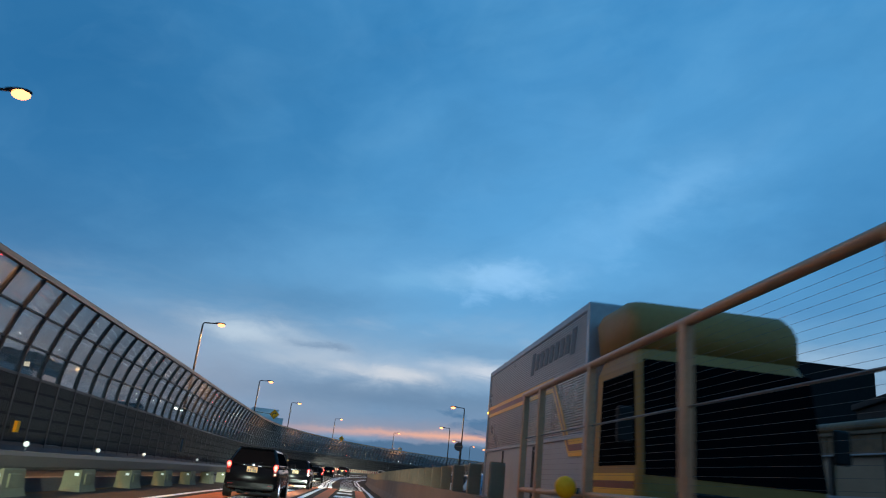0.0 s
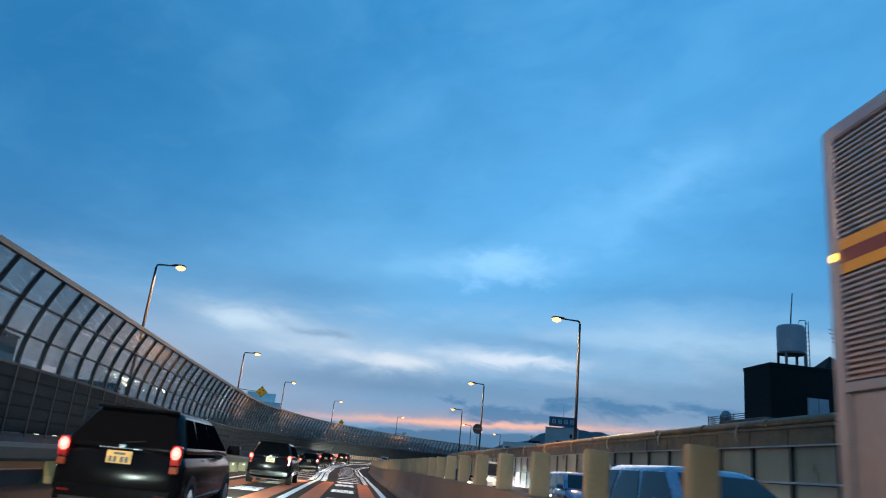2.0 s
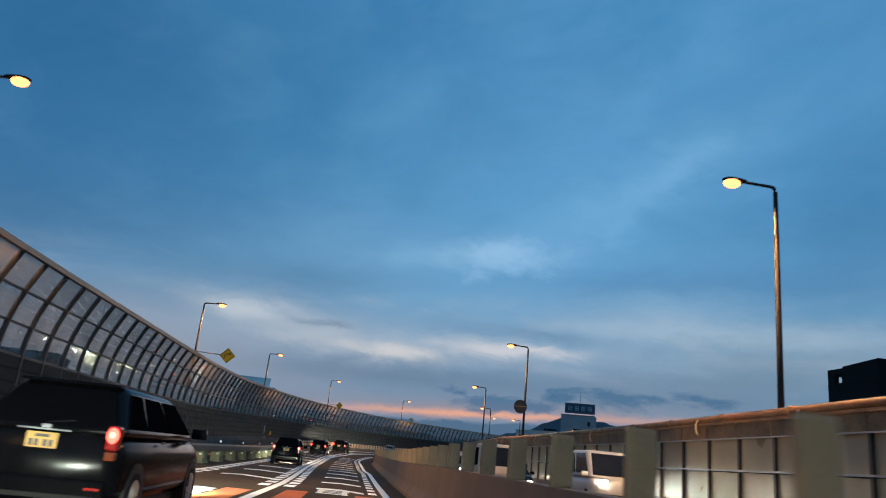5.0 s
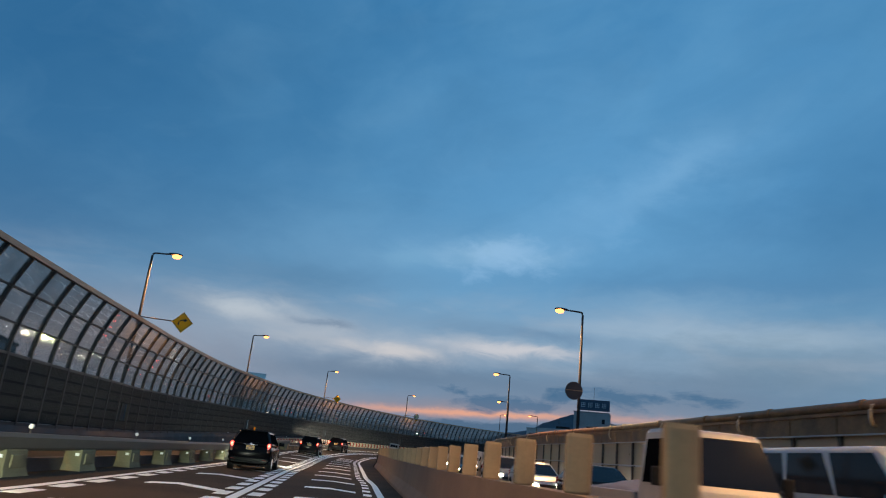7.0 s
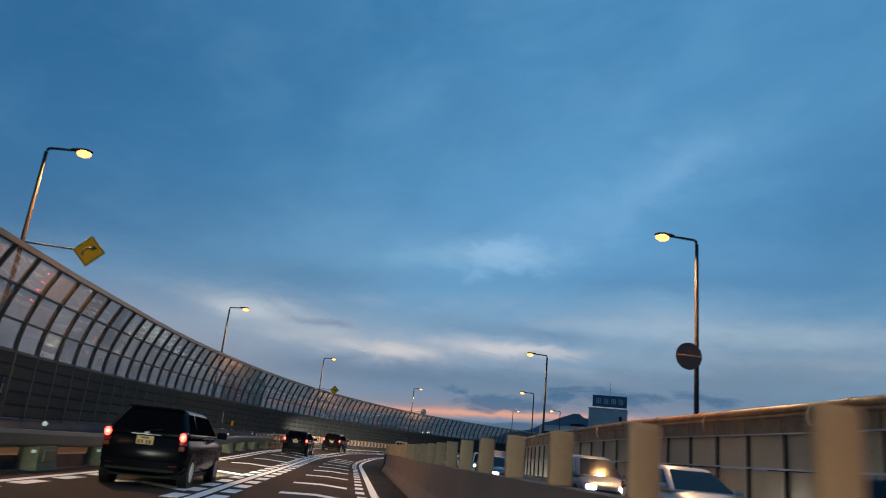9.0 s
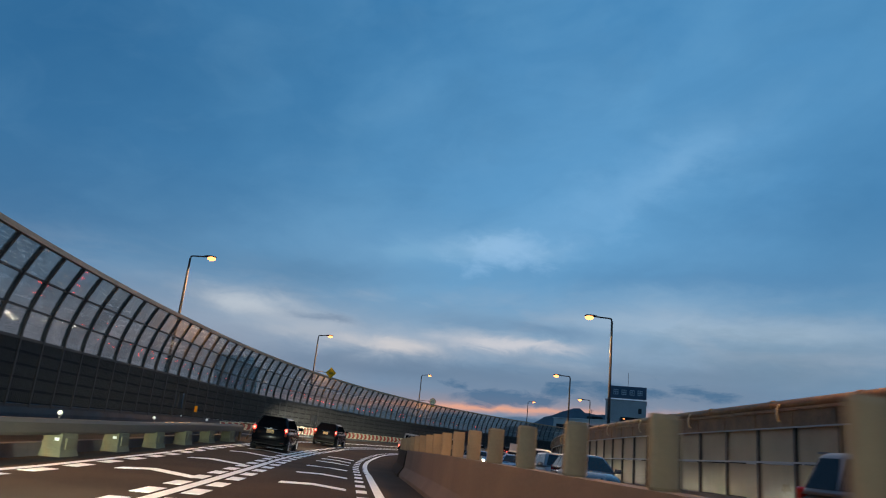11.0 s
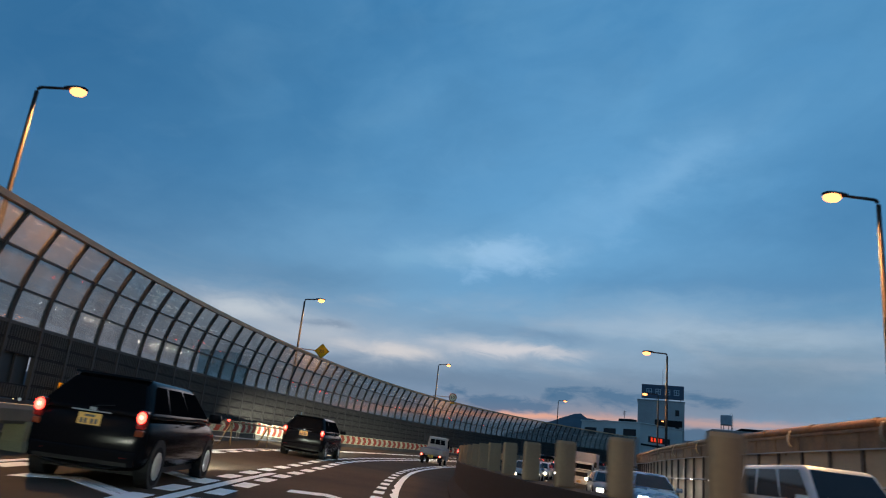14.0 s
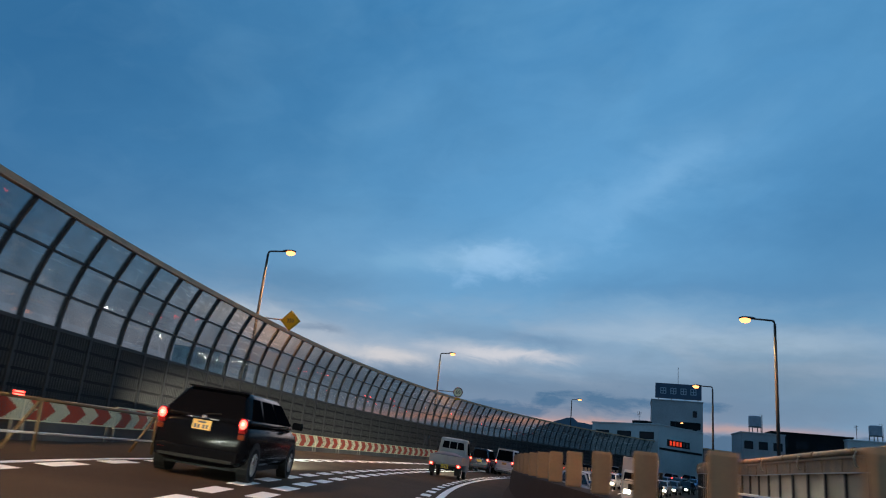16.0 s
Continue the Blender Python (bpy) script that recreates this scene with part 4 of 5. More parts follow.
def chevron_board(s, ln, h):
    a, b = at(s, board_line(s), h), at(s + ln, board_line(s + ln), h)
    d = (b - a).normalized()
    side = d.cross(Vector((0, 0, 1))).normalized()
    m = Matrix((side, d, side.cross(d))).transposed().to_4x4()
    m.translation = a
    t = thing("chevron_board", m, "red and pale-yellow chevron guide board round the bend", "chevron board", "chevron boards")
    hh = table(s, (80, 0.46), (95, 0.68))
    part("panel", boxed(0, ln / 2, 0, 0.04, ln - 0.04, hh, bevel=0.006), WHITE, t)
    n = int(round(ln / 1.5))
    for k in range(n):
        y0 = 0.10 + k * (ln - 0.1) / n
        bm = bmesh.new()
        w, g, z = 0.76, 0.42, hh / 2 - 0.03
        for sgn in (-1, 1):
            loft(bm, [[Vector((x, y0, sgn * z)), Vector((x, y0 + w, sgn * z)), Vector((x, y0 + w + g, 0)), Vector((x, y0 + g, 0))] for x in (0.018, 0.027)])
        part("chevron", bm, RED, t)
    bm = bmesh.new()
    for k in range(int(ln / 0.11)):
        box(bm, 0.026, 0.08 + k * 0.11, 0, 0.006, 0.014, hh - 0.04)
    part("ribs", bm, GREYPOST, t)
    for y in (0.25, ln - 0.25):
        part("leg", boxed(-0.04, y, -0.46, 0.06, 0.07, 0.95, bevel=0.006), GREYPOST, t)


s = 67.6
while s < 152:
    chevron_board(s, 4.5, table(s, (90, 0.62), (104, 0.77)))
    s += 4.56
bm = bmesh.new()
sweep(bm, rect(-0.25, 0.22, -0.1, 0.36), 60, 152, 2.0, lambda q: board_line(q) - 0.32)
structure("low_kerb_wall", bm, PARAPET, "low dark concrete kerb under the chevron boards", "kerb")


def barricade(s):
    o = 6.45
    t = thing("barricade", stand(s, o, 0, -3), "yellow pipe barricade with splayed legs beside the lane", "barricade", "barricades along the bend")
    part("top_pipe", tube(bmesh.new(), [(0, -4.4, 0.86), (0, 4.4, 0.86)], 0.03, 8), LEG, t, smooth=True)
    part("lower_pipe", tube(bmesh.new(), [(0, -4.4, 0.30), (0, 4.4, 0.30)], 0.022, 8), ALLOY, t, smooth=True)
    for y in (-2.2, 2.2):
        part("leg", tube(bmesh.new(), [(0, y, 0.88), (0.02, y + 0.05, 0)], 0.034, 8), LEG, t, smooth=True)
        part("leg", tube(bmesh.new(), [(0, y, 0.88), (-0.32, y - 0.35, 0)], 0.034, 8), LEG, t, smooth=True)


for s in (72.6, 81.6):
    barricade(s)
t = thing("warning_lamp", stand(78.3, 6.45, 0.89), "lit red flasher on the barricade", "warning lamp")
part("housing", boxed(0, 0, 0.05, 0.06, 0.30, 0.10, bevel=0.01), BLACK, t)
for z in (0.03, 0.075):
    part("light_bar", boxed(0.035, 0, z, 0.012, 0.26, 0.022), TAIL, t)


# ---- vehicles ----
def squircle(hw, z0, z1, y, n=20, e=0.42):
    c, hh = (z0 + z1) / 2, (z1 - z0) / 2
    return [Vector((hw * math.copysign(abs(math.cos(a)) ** e, math.cos(a)), y, c + hh * math.copysign(abs(math.sin(a)) ** e, math.sin(a)))) for a in [2 * math.pi * (k + 0.5) / n for k in range(n)]]


def round_rect(hw, y0, y1, z, r=0.14, n=4):
    out = []
    for cx, cy, a0 in ((hw - r, y1 - r, 0), (-hw + r, y1 - r, 1), (-hw + r, y0 + r, 2), (hw - r, y0 + r, 3)):
        out += [Vector((cx + r * math.cos((a0 + k / n) * math.pi / 2), cy + r * math.sin((a0 + k / n) * math.pi / 2), z)) for k in range(n + 1)]
    return out


def wheel(car, x, y, r, w):
    wh = part("wheel", tube(bmesh.new(), [(-w / 2, 0, 0), (-w / 2 + 0.02, 0, 0), (w / 2 - 0.02, 0, 0), (w / 2, 0, 0)], [r - 0.03, r, r, r - 0.03], 24), TYRE, car, m=Matrix.Translation((x, y, r)))
    sgn = 1 if x > 0 else -1
    bm = tube(bmesh.new(), [(sgn * (w / 2 - 0.01), 0, 0), (sgn * (w / 2 + 0.004), 0, 0)], r * 0.66, 20)
    for k in range(5):
        a = 2 * math.pi * k / 5
        box(bm, sgn * (w / 2 + 0.008), r * 0.33 * math.sin(a), r * 0.33 * math.cos(a), 0.014, 0.06, r * 0.58, m=None)
    part("rim", bm, RIM, wh)


def slab(corners, out, depth=0.02):
    """A thin pane through four corners, standing out along a direction."""
    o = Vector(out)
    return loft(bmesh.new(), [[Vector(c) - o * depth * 0.5 for c in corners], [Vector(c) + o * depth * 0.5 for c in corners]])


def plate_bars(car, y, z, material, facing, w=0.33, h=0.165):
    pl = part("number_plate", boxed(0, y, z, w, 0.012, h, bevel=0.004), material, car, "small number plate with illegible marks")
    part("plate_mark", boxed(0, y + facing * 0.008, z + 0.045, w * 0.45, 0.004, 0.03), GREYPOST, pl)
    for k in (-0.11, -0.05, 0.04, 0.10):
        part("plate_mark", boxed(k, y + facing * 0.008, z - 0.03, 0.042, 0.004, 0.07), GREYPOST, pl)


def car(name, label, m, paint, L, W, H, belt, nose, ws, bs, plate=PLATE_W, tails=True, heads=False, group="traffic", low=0.20, braking=True):
    """ws, bs: how far the windscreen and the back window lean along the car."""
    c = thing(name, m, label, "car", group)
    hb = belt - 0.10 * (nose > 0.5)
    st = [(0.0, W / 2 - 0.13, low + 0.14, belt - 0.13), (0.05, W / 2 - 0.06, low + 0.06, belt - 0.04), (0.25, W / 2 - 0.015, low, belt), (L * 0.5, W / 2, low, belt + 0.01), (L - nose - 0.05, W / 2, low, belt),
          (L - nose * 0.6, W / 2 - 0.01, low, belt - 0.03 - 0.05 * nose), (L - 0.2, W / 2 - 0.05, low + 0.03, hb - 0.10 * nose), (L - 0.05, W / 2 - 0.13, low + 0.08, hb - 0.16 * nose - 0.04), (L, W / 2 - 0.22, low + 0.16, hb - 0.2 * nose - 0.1)]
    part("body", loft(bmesh.new(), [squircle(hw, z0, z1, y) for y, hw, z0, z1 in st]), paint, c, smooth=True)
    yb0, yb1, yf0, yf1 = 0.06, 0.06 + bs, L - nose - 0.02, L - nose - ws
    hw0, hw1 = W / 2 - 0.05, W / 2 - (0.24 if H < 1.7 else 0.14)
    zs = [belt - 0.05, belt + 0.02, H - 0.11, H - 0.06, H - 0.03, H - 0.012, H]
    rings = []
    for z in zs:
        f = min((z - belt) / (H - 0.06 - belt), 1.0)
        e = {H - 0.06: 0.012, H - 0.03: 0.05, H - 0.012: 0.12, H: 0.30}.get(z, 0.0)
        rings.append(round_rect(hw0 + (hw1 - hw0) * f - e, yb0 + (yb1 - yb0) * f + e, yf0 + (yf1 - yf0) * f - e * 1.5, z, 0.22 if H < 1.7 else 0.14))
    cabin = part("cabin", loft(bmesh.new(), rings), paint, c, smooth=True)

    def surf(side, f, u):
        z = belt + (H - 0.06 - belt) * f
        hw = hw0 + (hw1 - hw0) * f
        y0, y1 = yb0 + (yb1 - yb0) * f, yf0 + (yf1 - yf0) * f
        if side in (-1, 1):
            return Vector((side * (hw + 0.004), y0 + (y1 - y0) * u, z))
        return Vector(((u * 2 - 1) * hw, (y0 - 0.004) if side == "b" else (y1 + 0.004), z))

    glass = CARGLASS if tails else CLEARGLASS
    for side in (-1, 1):
        for u0, u1 in ((0.05, 0.275), (0.29, 0.605), (0.62, 0.95)):
            q = [surf(side, 0.08, u0), surf(side, 0.08, u1), surf(side, 0.92, u1 - 0.02), surf(side, 0.92, u0 + 0.02)]
            part("side_window", slab(q, (side, 0, 0), 0.012), glass, cabin)
    for name2, side, d in (("back_window", "b", (0, -1, 0)), ("windscreen", "f", (0, 1, 0))):
        q = [surf(side, 0.04, 0.05), surf(side, 0.04, 0.95), surf(side, 0.94, 0.92), surf(side, 0.94, 0.08)]
        part(name2, slab(q, d, 0.012), glass, cabin)
    bm = loft(bmesh.new(), [round_rect(hw1 - 0.06, yb1 - 0.06, yb1 + 0.18, H - 0.035, 0.05), round_rect(hw1 - 0.06, yb1 - 0.05, yb1 + 0.18, H - 0.005, 0.05)])
    part("spoiler", bm, paint, c)
    part("rear_bumper", boxed(0, 0.02, low + 0.20, W - 0.22, 0.10, 0.22, bevel=0.03), paint, c)
    part("bumper_strip", boxed(0, -0.025, low + 0.12, W - 0.4, 0.02, 0.05, bevel=0.005), TRIM, c)
    for sgn in (-1, 1):
        x = sgn * (W / 2 - 0.13)
        tl = part("tail_light", boxed(x, 0.035, belt - 0.08, 0.14, 0.13, 0.27, bevel=0.03), REDLENS, c, "lit red tail light")
        if tails:
            bm = bmesh.new()
            bmesh.ops.create_uvsphere(bm, u_segments=14, v_segments=8, radius=1, matrix=Matrix.Translation((x, -0.03, belt - 0.05)) @ Matrix.Diagonal((0.065, 0.02, 0.085, 1)))
            bulb = part("bulb", bm, TAIL, tl, smooth=True)
            if braking:
                bm = bmesh.new()
                bmesh.ops.create_uvsphere(bm, u_segments=12, v_segments=8, radius=1, matrix=Matrix.Translation((x, -0.05, belt - 0.045)) @ Matrix.Diagonal((0.028, 0.012, 0.034, 1)))
                part("bulb_core", bm, HOT, tl, smooth=True)
        part("headlight", boxed(sgn * (W / 2 - 0.31), L - 0.03, hb - 0.22 * nose - 0.08, 0.30, 0.14, 0.14, bevel=0.03), HEAD_ON if heads else LENS, c, "lit headlight" if heads else "")
        bm = loft(bmesh.new(), [round_rect(0.11, 0, 0.10, 0.0, 0.03), round_rect(0.12, -0.01, 0.12, 0.08, 0.04), round_rect(0.10, 0, 0.10, 0.15, 0.03)])
        part("door_mirror", bm, paint, c, m=Matrix.Translation((sgn * (W / 2 + 0.09), L - nose - ws * 0.35 - 0.05, belt - 0.02)))
        for y in (L * 0.36, L * 0.58):
            part("door_handle", boxed(sgn * (W / 2 + 0.004), y, belt - 0.10, 0.02, 0.16, 0.03, bevel=0.006), paint, c)
        for y in (0.62 + 0.1, L - 0.78):
            part("wheel_arch", tube(bmesh.new(), [(sgn * (W / 2 - 0.20), y, 0.33), (sgn * (W / 2 + 0.003), y, 0.33)], 0.37, 22), TRIM, c)
            wheel(c, sgn * (W / 2 - 0.09), y, 0.31, 0.19)
        part("rear_reflector", boxed(sgn * (W / 2 - 0.24), -0.024, low + 0.22, 0.16, 0.012, 0.035, bevel=0.004), REDLENS, c)
        part("lower_lens", boxed(x, 0.028, belt - 0.27, 0.12, 0.11, 0.10, bevel=0.02), AMBERLENS, c, "amber lower lens")
    part("tailgate_garnish", boxed(0, -0.004, belt - 0.045, 0.56, 0.020, 0.018, bevel=0.006), RIM, c, "chrome strip over the plate")
    part("wiper", tube(bmesh.new(), [(0, yb0 - 0.015, belt + 0.03), (0.28, yb0 - 0.002, belt + 0.07)], 0.009, 5), TRIM, c)
    plate_bars(c, -0.012, belt - 0.16, plate, -1)
    part("grille", boxed(0, L - 0.02, low + 0.32, W * 0.5, 0.06, 0.14, bevel=0.02), TRIM, c)
    part("rear_badge", boxed(0, 0.045, belt - 0.02, 0.10, 0.03, 0.06, bevel=0.012), RIM, c)
    part("underbody", boxed(0, L / 2, low + 0.02, W - 0.3, L - 0.8, 0.12), TRIM, c)
    return c


def headlights(c, length, power, left=8.0, drop=0.5):
    """A car's headlight beam; a plate added before the lamp cuts it off above."""
    m = c.matrix_basis @ Matrix.Translation((0, length + 0.10, 0.66))
    li = new("headlight_beam", bpy.data.lights.new("headlight_beam", "SPOT"))
    li.data.energy, li.data.color, li.data.shadow_soft_size = power, (0.93, 1.0, 0.82), 0.03
    li.data.spot_size, li.data.spot_blend = radians(50), 0.9
    li.matrix_basis = look(m.translation, m @ Vector((-left, 20, -drop)))
    part("beam_cutoff_plate", boxed(0, length + 0.27, 0.70, 0.9, 0.42, 0.012), TRIM, c)


def heading(s, o, turn=0.0):
    m = tilt(s, o, 0.008)
    return m @ pose(0, 0, 0, 0, 0, turn)


# same-way traffic in the outer lane; first car unseen, added for its beam
BLACK_LABEL = "black estate car with lit red tail lights in the outer lane"
for s, o, turn in ((-61.2, 9.75, 0), (-32.5, 9.75, 0), (-13.2, 9.70, 0), (24.2, 9.05, 1), (60.5, 8.95, 0), (79.8, 8.95, 0)):
    c = car("estate_car", BLACK_LABEL, heading(s, o, turn), CARBLACK, 4.55, 1.72, 1.56, 1.04, 0.85, 0.75, 0.42)
    if s > 70:
        # overstrong beam turned left, added to brighten the chevron boards
        headlights(c, 4.55, 45000, 6.0)
    else:
        # beams added in place of the camera car's own headlights
        headlights(c, 4.55, 6500 if s > 50 else 15000, 1.5, 1.5 if s < -50 else 4.5)
# ahead in the same lane, round the bend
car("kei_van", "dark grey small car with a yellow plate and lit tail lights", heading(124, 10.6), CARDARK, 3.4, 1.48, 1.65, 0.95, 0.45, 0.5, 0.12, plate=PLATE_Y)
car("minivan", "white small van with lit tail lights and dark back window", heading(125.4, 12.2), CARWHITE, 3.4, 1.48, 1.88, 1.0, 0.25, 0.42, 0.10)
car("compact_car", "silver compact car with lit tail lights far round the bend", heading(148, 9.4), CARSILVER, 3.8, 1.65, 1.5, 0.95, 0.8, 0.7, 0.2)


def kei_truck(m):
    c = thing("kei_truck", m, "dusty white pickup with a grey tarpaulin over its bed", "pickup truck", "traffic")
    W = 1.47
    part("chassis", boxed(0, 1.5, 0.42, 0.8, 2.9, 0.14, bevel=0.02), TRIM, c)
    part("bed_floor", boxed(0, 0.98, 0.66, W, 1.96, 0.08, bevel=0.01), CARDIRTY, c)
    tg = part("tailgate", boxed(0, 0.02, 0.82, W, 0.05, 0.30, bevel=0.012), CARDIRTY, c)
    for x in (-0.45, 0, 0.45):
        part("rib", boxed(x, -0.012, 0.82, 0.05, 0.02, 0.26, bevel=0.005), CARDIRTY, tg)
    for sgn in (-1, 1):
        part("side_board", boxed(sgn * (W / 2 - 0.025), 0.98, 0.82, 0.05, 1.92, 0.30, bevel=0.012), CARDIRTY, c)
    bm = bmesh.new()
    rng = random.Random(4)
    g = [[bm.verts.new(((i / 8 - 0.5) * W * 0.98, 0.03 + j * 0.21, 0.97 + 0.16 * math.sin(math.pi * min(j / 9 + 0.1, 1)) * (1 - abs(i / 4 - 1) ** 2) + rng.uniform(-0.015, 0.015))) for i in range(9)] for j in range(10)]
    for j in range(9):
        for i in range(8):
            bm.faces.new((g[j][i], g[j][i + 1], g[j + 1][i + 1], g[j + 1][i]))
    e = bmesh.ops.extrude_face_region(bm, geom=bm.faces[:])
    for v in [q for q in e["geom"] if isinstance(q, bmesh.types.BMVert)]:
        v.co.z -= 0.03
    part("tarpaulin", bm, TARP, c, "grey sagging tarpaulin", smooth=True)
    rings = [round_rect(W / 2 - 0.01, 2.0, 3.22, z, 0.08) for z in (0.35, 0.9)] + [round_rect(W / 2 - 0.03, 2.0, 3.16, 1.05, 0.10), round_rect(W / 2 - 0.10, 2.04, 2.75, 1.72, 0.12), round_rect(W / 2 - 0.13, 2.08, 2.70, 1.77, 0.12), round_rect(W / 2 - 0.3, 2.2, 2.6, 1.79, 0.1)]
    cab = part("cab", loft(bmesh.new(), rings), CARDIRTY, c)
    bw = part("back_window", slab([(-0.52, 2.003, 1.30), (0.52, 2.003, 1.30), (0.48, 2.02, 1.62), (-0.48, 2.02, 1.62)], (0, -1, 0), 0.012), CARGLASS, cab)
    for x in (-0.18, 0.18):
        part("window_bar", boxed(x, 1.997, 1.46, 0.035, 0.02, 0.32), CARDIRTY, bw)
    part("windscreen", slab([(-0.66, 3.15, 1.05), (0.66, 3.15, 1.05), (0.58, 2.78, 1.69), (-0.58, 2.78, 1.69)], (0, 1, 0.5), 0.012), CLEARGLASS, cab)
    for sgn in (-1, 1):
        part("side_window", slab([(sgn * (W / 2 - 0.028), 2.2, 1.10), (sgn * (W / 2 - 0.028), 3.0, 1.10), (sgn * (W / 2 - 0.092), 2.7, 1.64), (sgn * (W / 2 - 0.092), 2.2, 1.64)], (sgn, 0, 0), 0.012), CARGLASS, cab)
        part("guard_post", boxed(sgn * 0.6, 1.95, 1.2, 0.04, 0.04, 0.75, bevel=0.006), CARDIRTY, c)
        part("door_mirror", boxed(sgn * (W / 2 + 0.09), 2.95, 1.18, 0.13, 0.07, 0.22, bevel=0.02), TRIM, c)
        tl = part("tail_light", boxed(sgn * (W / 2 - 0.14), -0.01, 0.56, 0.24, 0.05, 0.12, bevel=0.01), REDLENS, c, "lit red tail light")
        bm = bmesh.new()
        bmesh.ops.create_uvsphere(bm, u_segments=14, v_segments=8, radius=1, matrix=Matrix.Translation((sgn * (W / 2 - 0.12), -0.045, 0.56)) @ Matrix.Diagonal((0.075, 0.015, 0.055, 1)))
        part("bulb", bm, TAIL, tl, smooth=True)
        bm = bmesh.new()
        bmesh.ops.create_uvsphere(bm, u_segments=12, v_segments=8, radius=1, matrix=Matrix.Translation((sgn * (W / 2 - 0.12), -0.062, 0.56)) @ Matrix.Diagonal((0.04, 0.01, 0.035, 1)))
        part("bulb_core", bm, HOT, tl, smooth=True)
        part("mudflap", boxed(sgn * (W / 2 - 0.16), 0.18, 0.32, 0.26, 0.02, 0.30), TRIM, c)
        for y in (0.62, 2.55):
            wheel(c, sgn * (W / 2 - 0.12), y, 0.27, 0.15)
    for sgn in (-1, 1):
        part("headlight", boxed(sgn * 0.52, 3.215, 0.72, 0.26, 0.05, 0.17, bevel=0.02), HEAD_ON, c, "lit headlight")
    part("front_bumper", boxed(0, 3.20, 0.45, W - 0.06, 0.10, 0.22, bevel=0.03), CARDIRTY, c)
    part("front_panel", boxed(0, 3.222, 0.74, 0.70, 0.03, 0.14, bevel=0.01), TRIM, c)
    part("bumper_bar", boxed(0, 0.02, 0.50, W - 0.1, 0.06, 0.08, bevel=0.01), TRIM, c)
    plate_bars(c, -0.03, 0.50, PLATE_Y, -1)
    return c


# this beam is turned left to brighten the boards
headlights(kei_truck(heading(101.8, 11.9, -1)), 3.25, 8000)


def box_truck(m, name, label, L, W, H, cab_l, paint, ribs, stripes, heads=False):
    """Cargo truck, local y forward, its tail at the origin."""
    c = thing(name, m, label, "truck", "traffic")
    z0 = 1.95 if ribs else 0.95
    if ribs:
        bm = bmesh.new()
        n = 46
        sec = []
        for k in range(n):
            za, dz = z0 + k * (H - 0.12 - z0) / n, (H - 0.12 - z0) / n
            sec += [(W / 2, za), (W / 2, za + dz * 0.45), (W / 2 - 0.040, za + dz * 0.52), (W / 2 - 0.040, za + dz * 0.93)]
        ring = [(x, z) for x, z in sec] + [(-x, z) for x, z in reversed(sec)]
        loft(bm, [[Vector((x, y, z)) for x, z in ring] for y in (0.06, L - 0.10)])
        body = part("cargo_box", bm, CORRUGATED, c, "ribbed silver cargo box")
        part("lower_skirt", boxed(0, L / 2, (0.62 + z0) / 2, W - 0.03, L - 0.1, z0 - 0.64, bevel=0.01), ALLOY, c)
        part("sill", boxed(0, L / 2, z0 - 0.01, W + 0.03, L - 0.05, 0.07, bevel=0.008), ALLOY, c)
        for y in (L * 0.26, L * 0.61):
            part("skirt_seam", boxed(W / 2 - 0.012, y, 1.28, 0.012, 0.16, 1.2), TRIM, c)
            part("skirt_seam", boxed(-W / 2 + 0.012, y, 1.28, 0.012, 0.16, 1.2), TRIM, c)
    else:
        body = part("cargo_box", boxed(0, L / 2, (z0 + H) / 2, W, L, H - z0, bevel=0.02), ALLOY, c, "plain pale cargo box")
    for z in (H - 0.06,):
        part("roof_edge", boxed(0, L / 2, z, W + 0.04, L, 0.14, bevel=0.03), ALLOY, c)
    for y in (0.03, L - 0.05):
        part("corner_frame", boxed(0, y, (0.64 + H) / 2, W + 0.05, 0.12, H - 0.66, bevel=0.02), ALLOY, c)
    part("chassis", boxed(0, (L + cab_l) / 2, 0.72, 0.9, L + cab_l - 0.6, 0.22, bevel=0.02), TRIM, c)
    if stripes:
        for sgn in (-1, 1):
            for z1, dz, w, material in ((2.965, 0, 0.08, STRIPE_Y), (2.875, 0, 0.098, STRIPE_B), (2.785, 0, 0.08, STRIPE_Y)):
                low = z1 - 1.10
                pts = [(0.1, z1), (6.4, z1), (7.55, low), (L - 0.1, low)]
                x = sgn * (W / 2 + 0.006)
                bm = bmesh.new()
                loft(bm, [[Vector((x - 0.004, y, z - w / 2)), Vector((x + 0.004, y, z - w / 2)), Vector((x + 0.004, y, z + w / 2)), Vector((x - 0.004, y, z + w / 2))] for y, z in pts])
                part("stripe", bm, material, body)
            for k in range(9):
                y, hh, x = 4.75 + k * 0.35, 0.15 + 0.06 * (k in (0, 8)), sgn * (W / 2 + 0.003)
                mark = loft(bmesh.new(), [[Vector((x + e, y + a + 0.25 * b, 3.46 + b)) for a, b in ((-0.12, -hh), (0.12, -hh), (0.12, hh), (-0.12, hh))] for e in (-0.004, 0.004)])
                part("faded_mark", mark, FADED, body)
            for k in range(4):
                part("faded_mark", boxed(sgn * (W / 2 - 0.012), 0.8 + k * 0.34, 1.36, 0.008, 0.22, 0.30), GREYPOST, c)
            for y in (0.5, 1.7, 3.0):
                part("skirt_bolt", boxed(sgn * (W / 2 - 0.010), y + 2.2, 1.80, 0.012, 0.05, 0.02), ALLOY, c)
        for z in (2.88,):
            part("marker_light", boxed(-W / 2 - 0.02, 0.05, z, 0.05, 0.06, 0.05, bevel=0.01), AMBER, c)
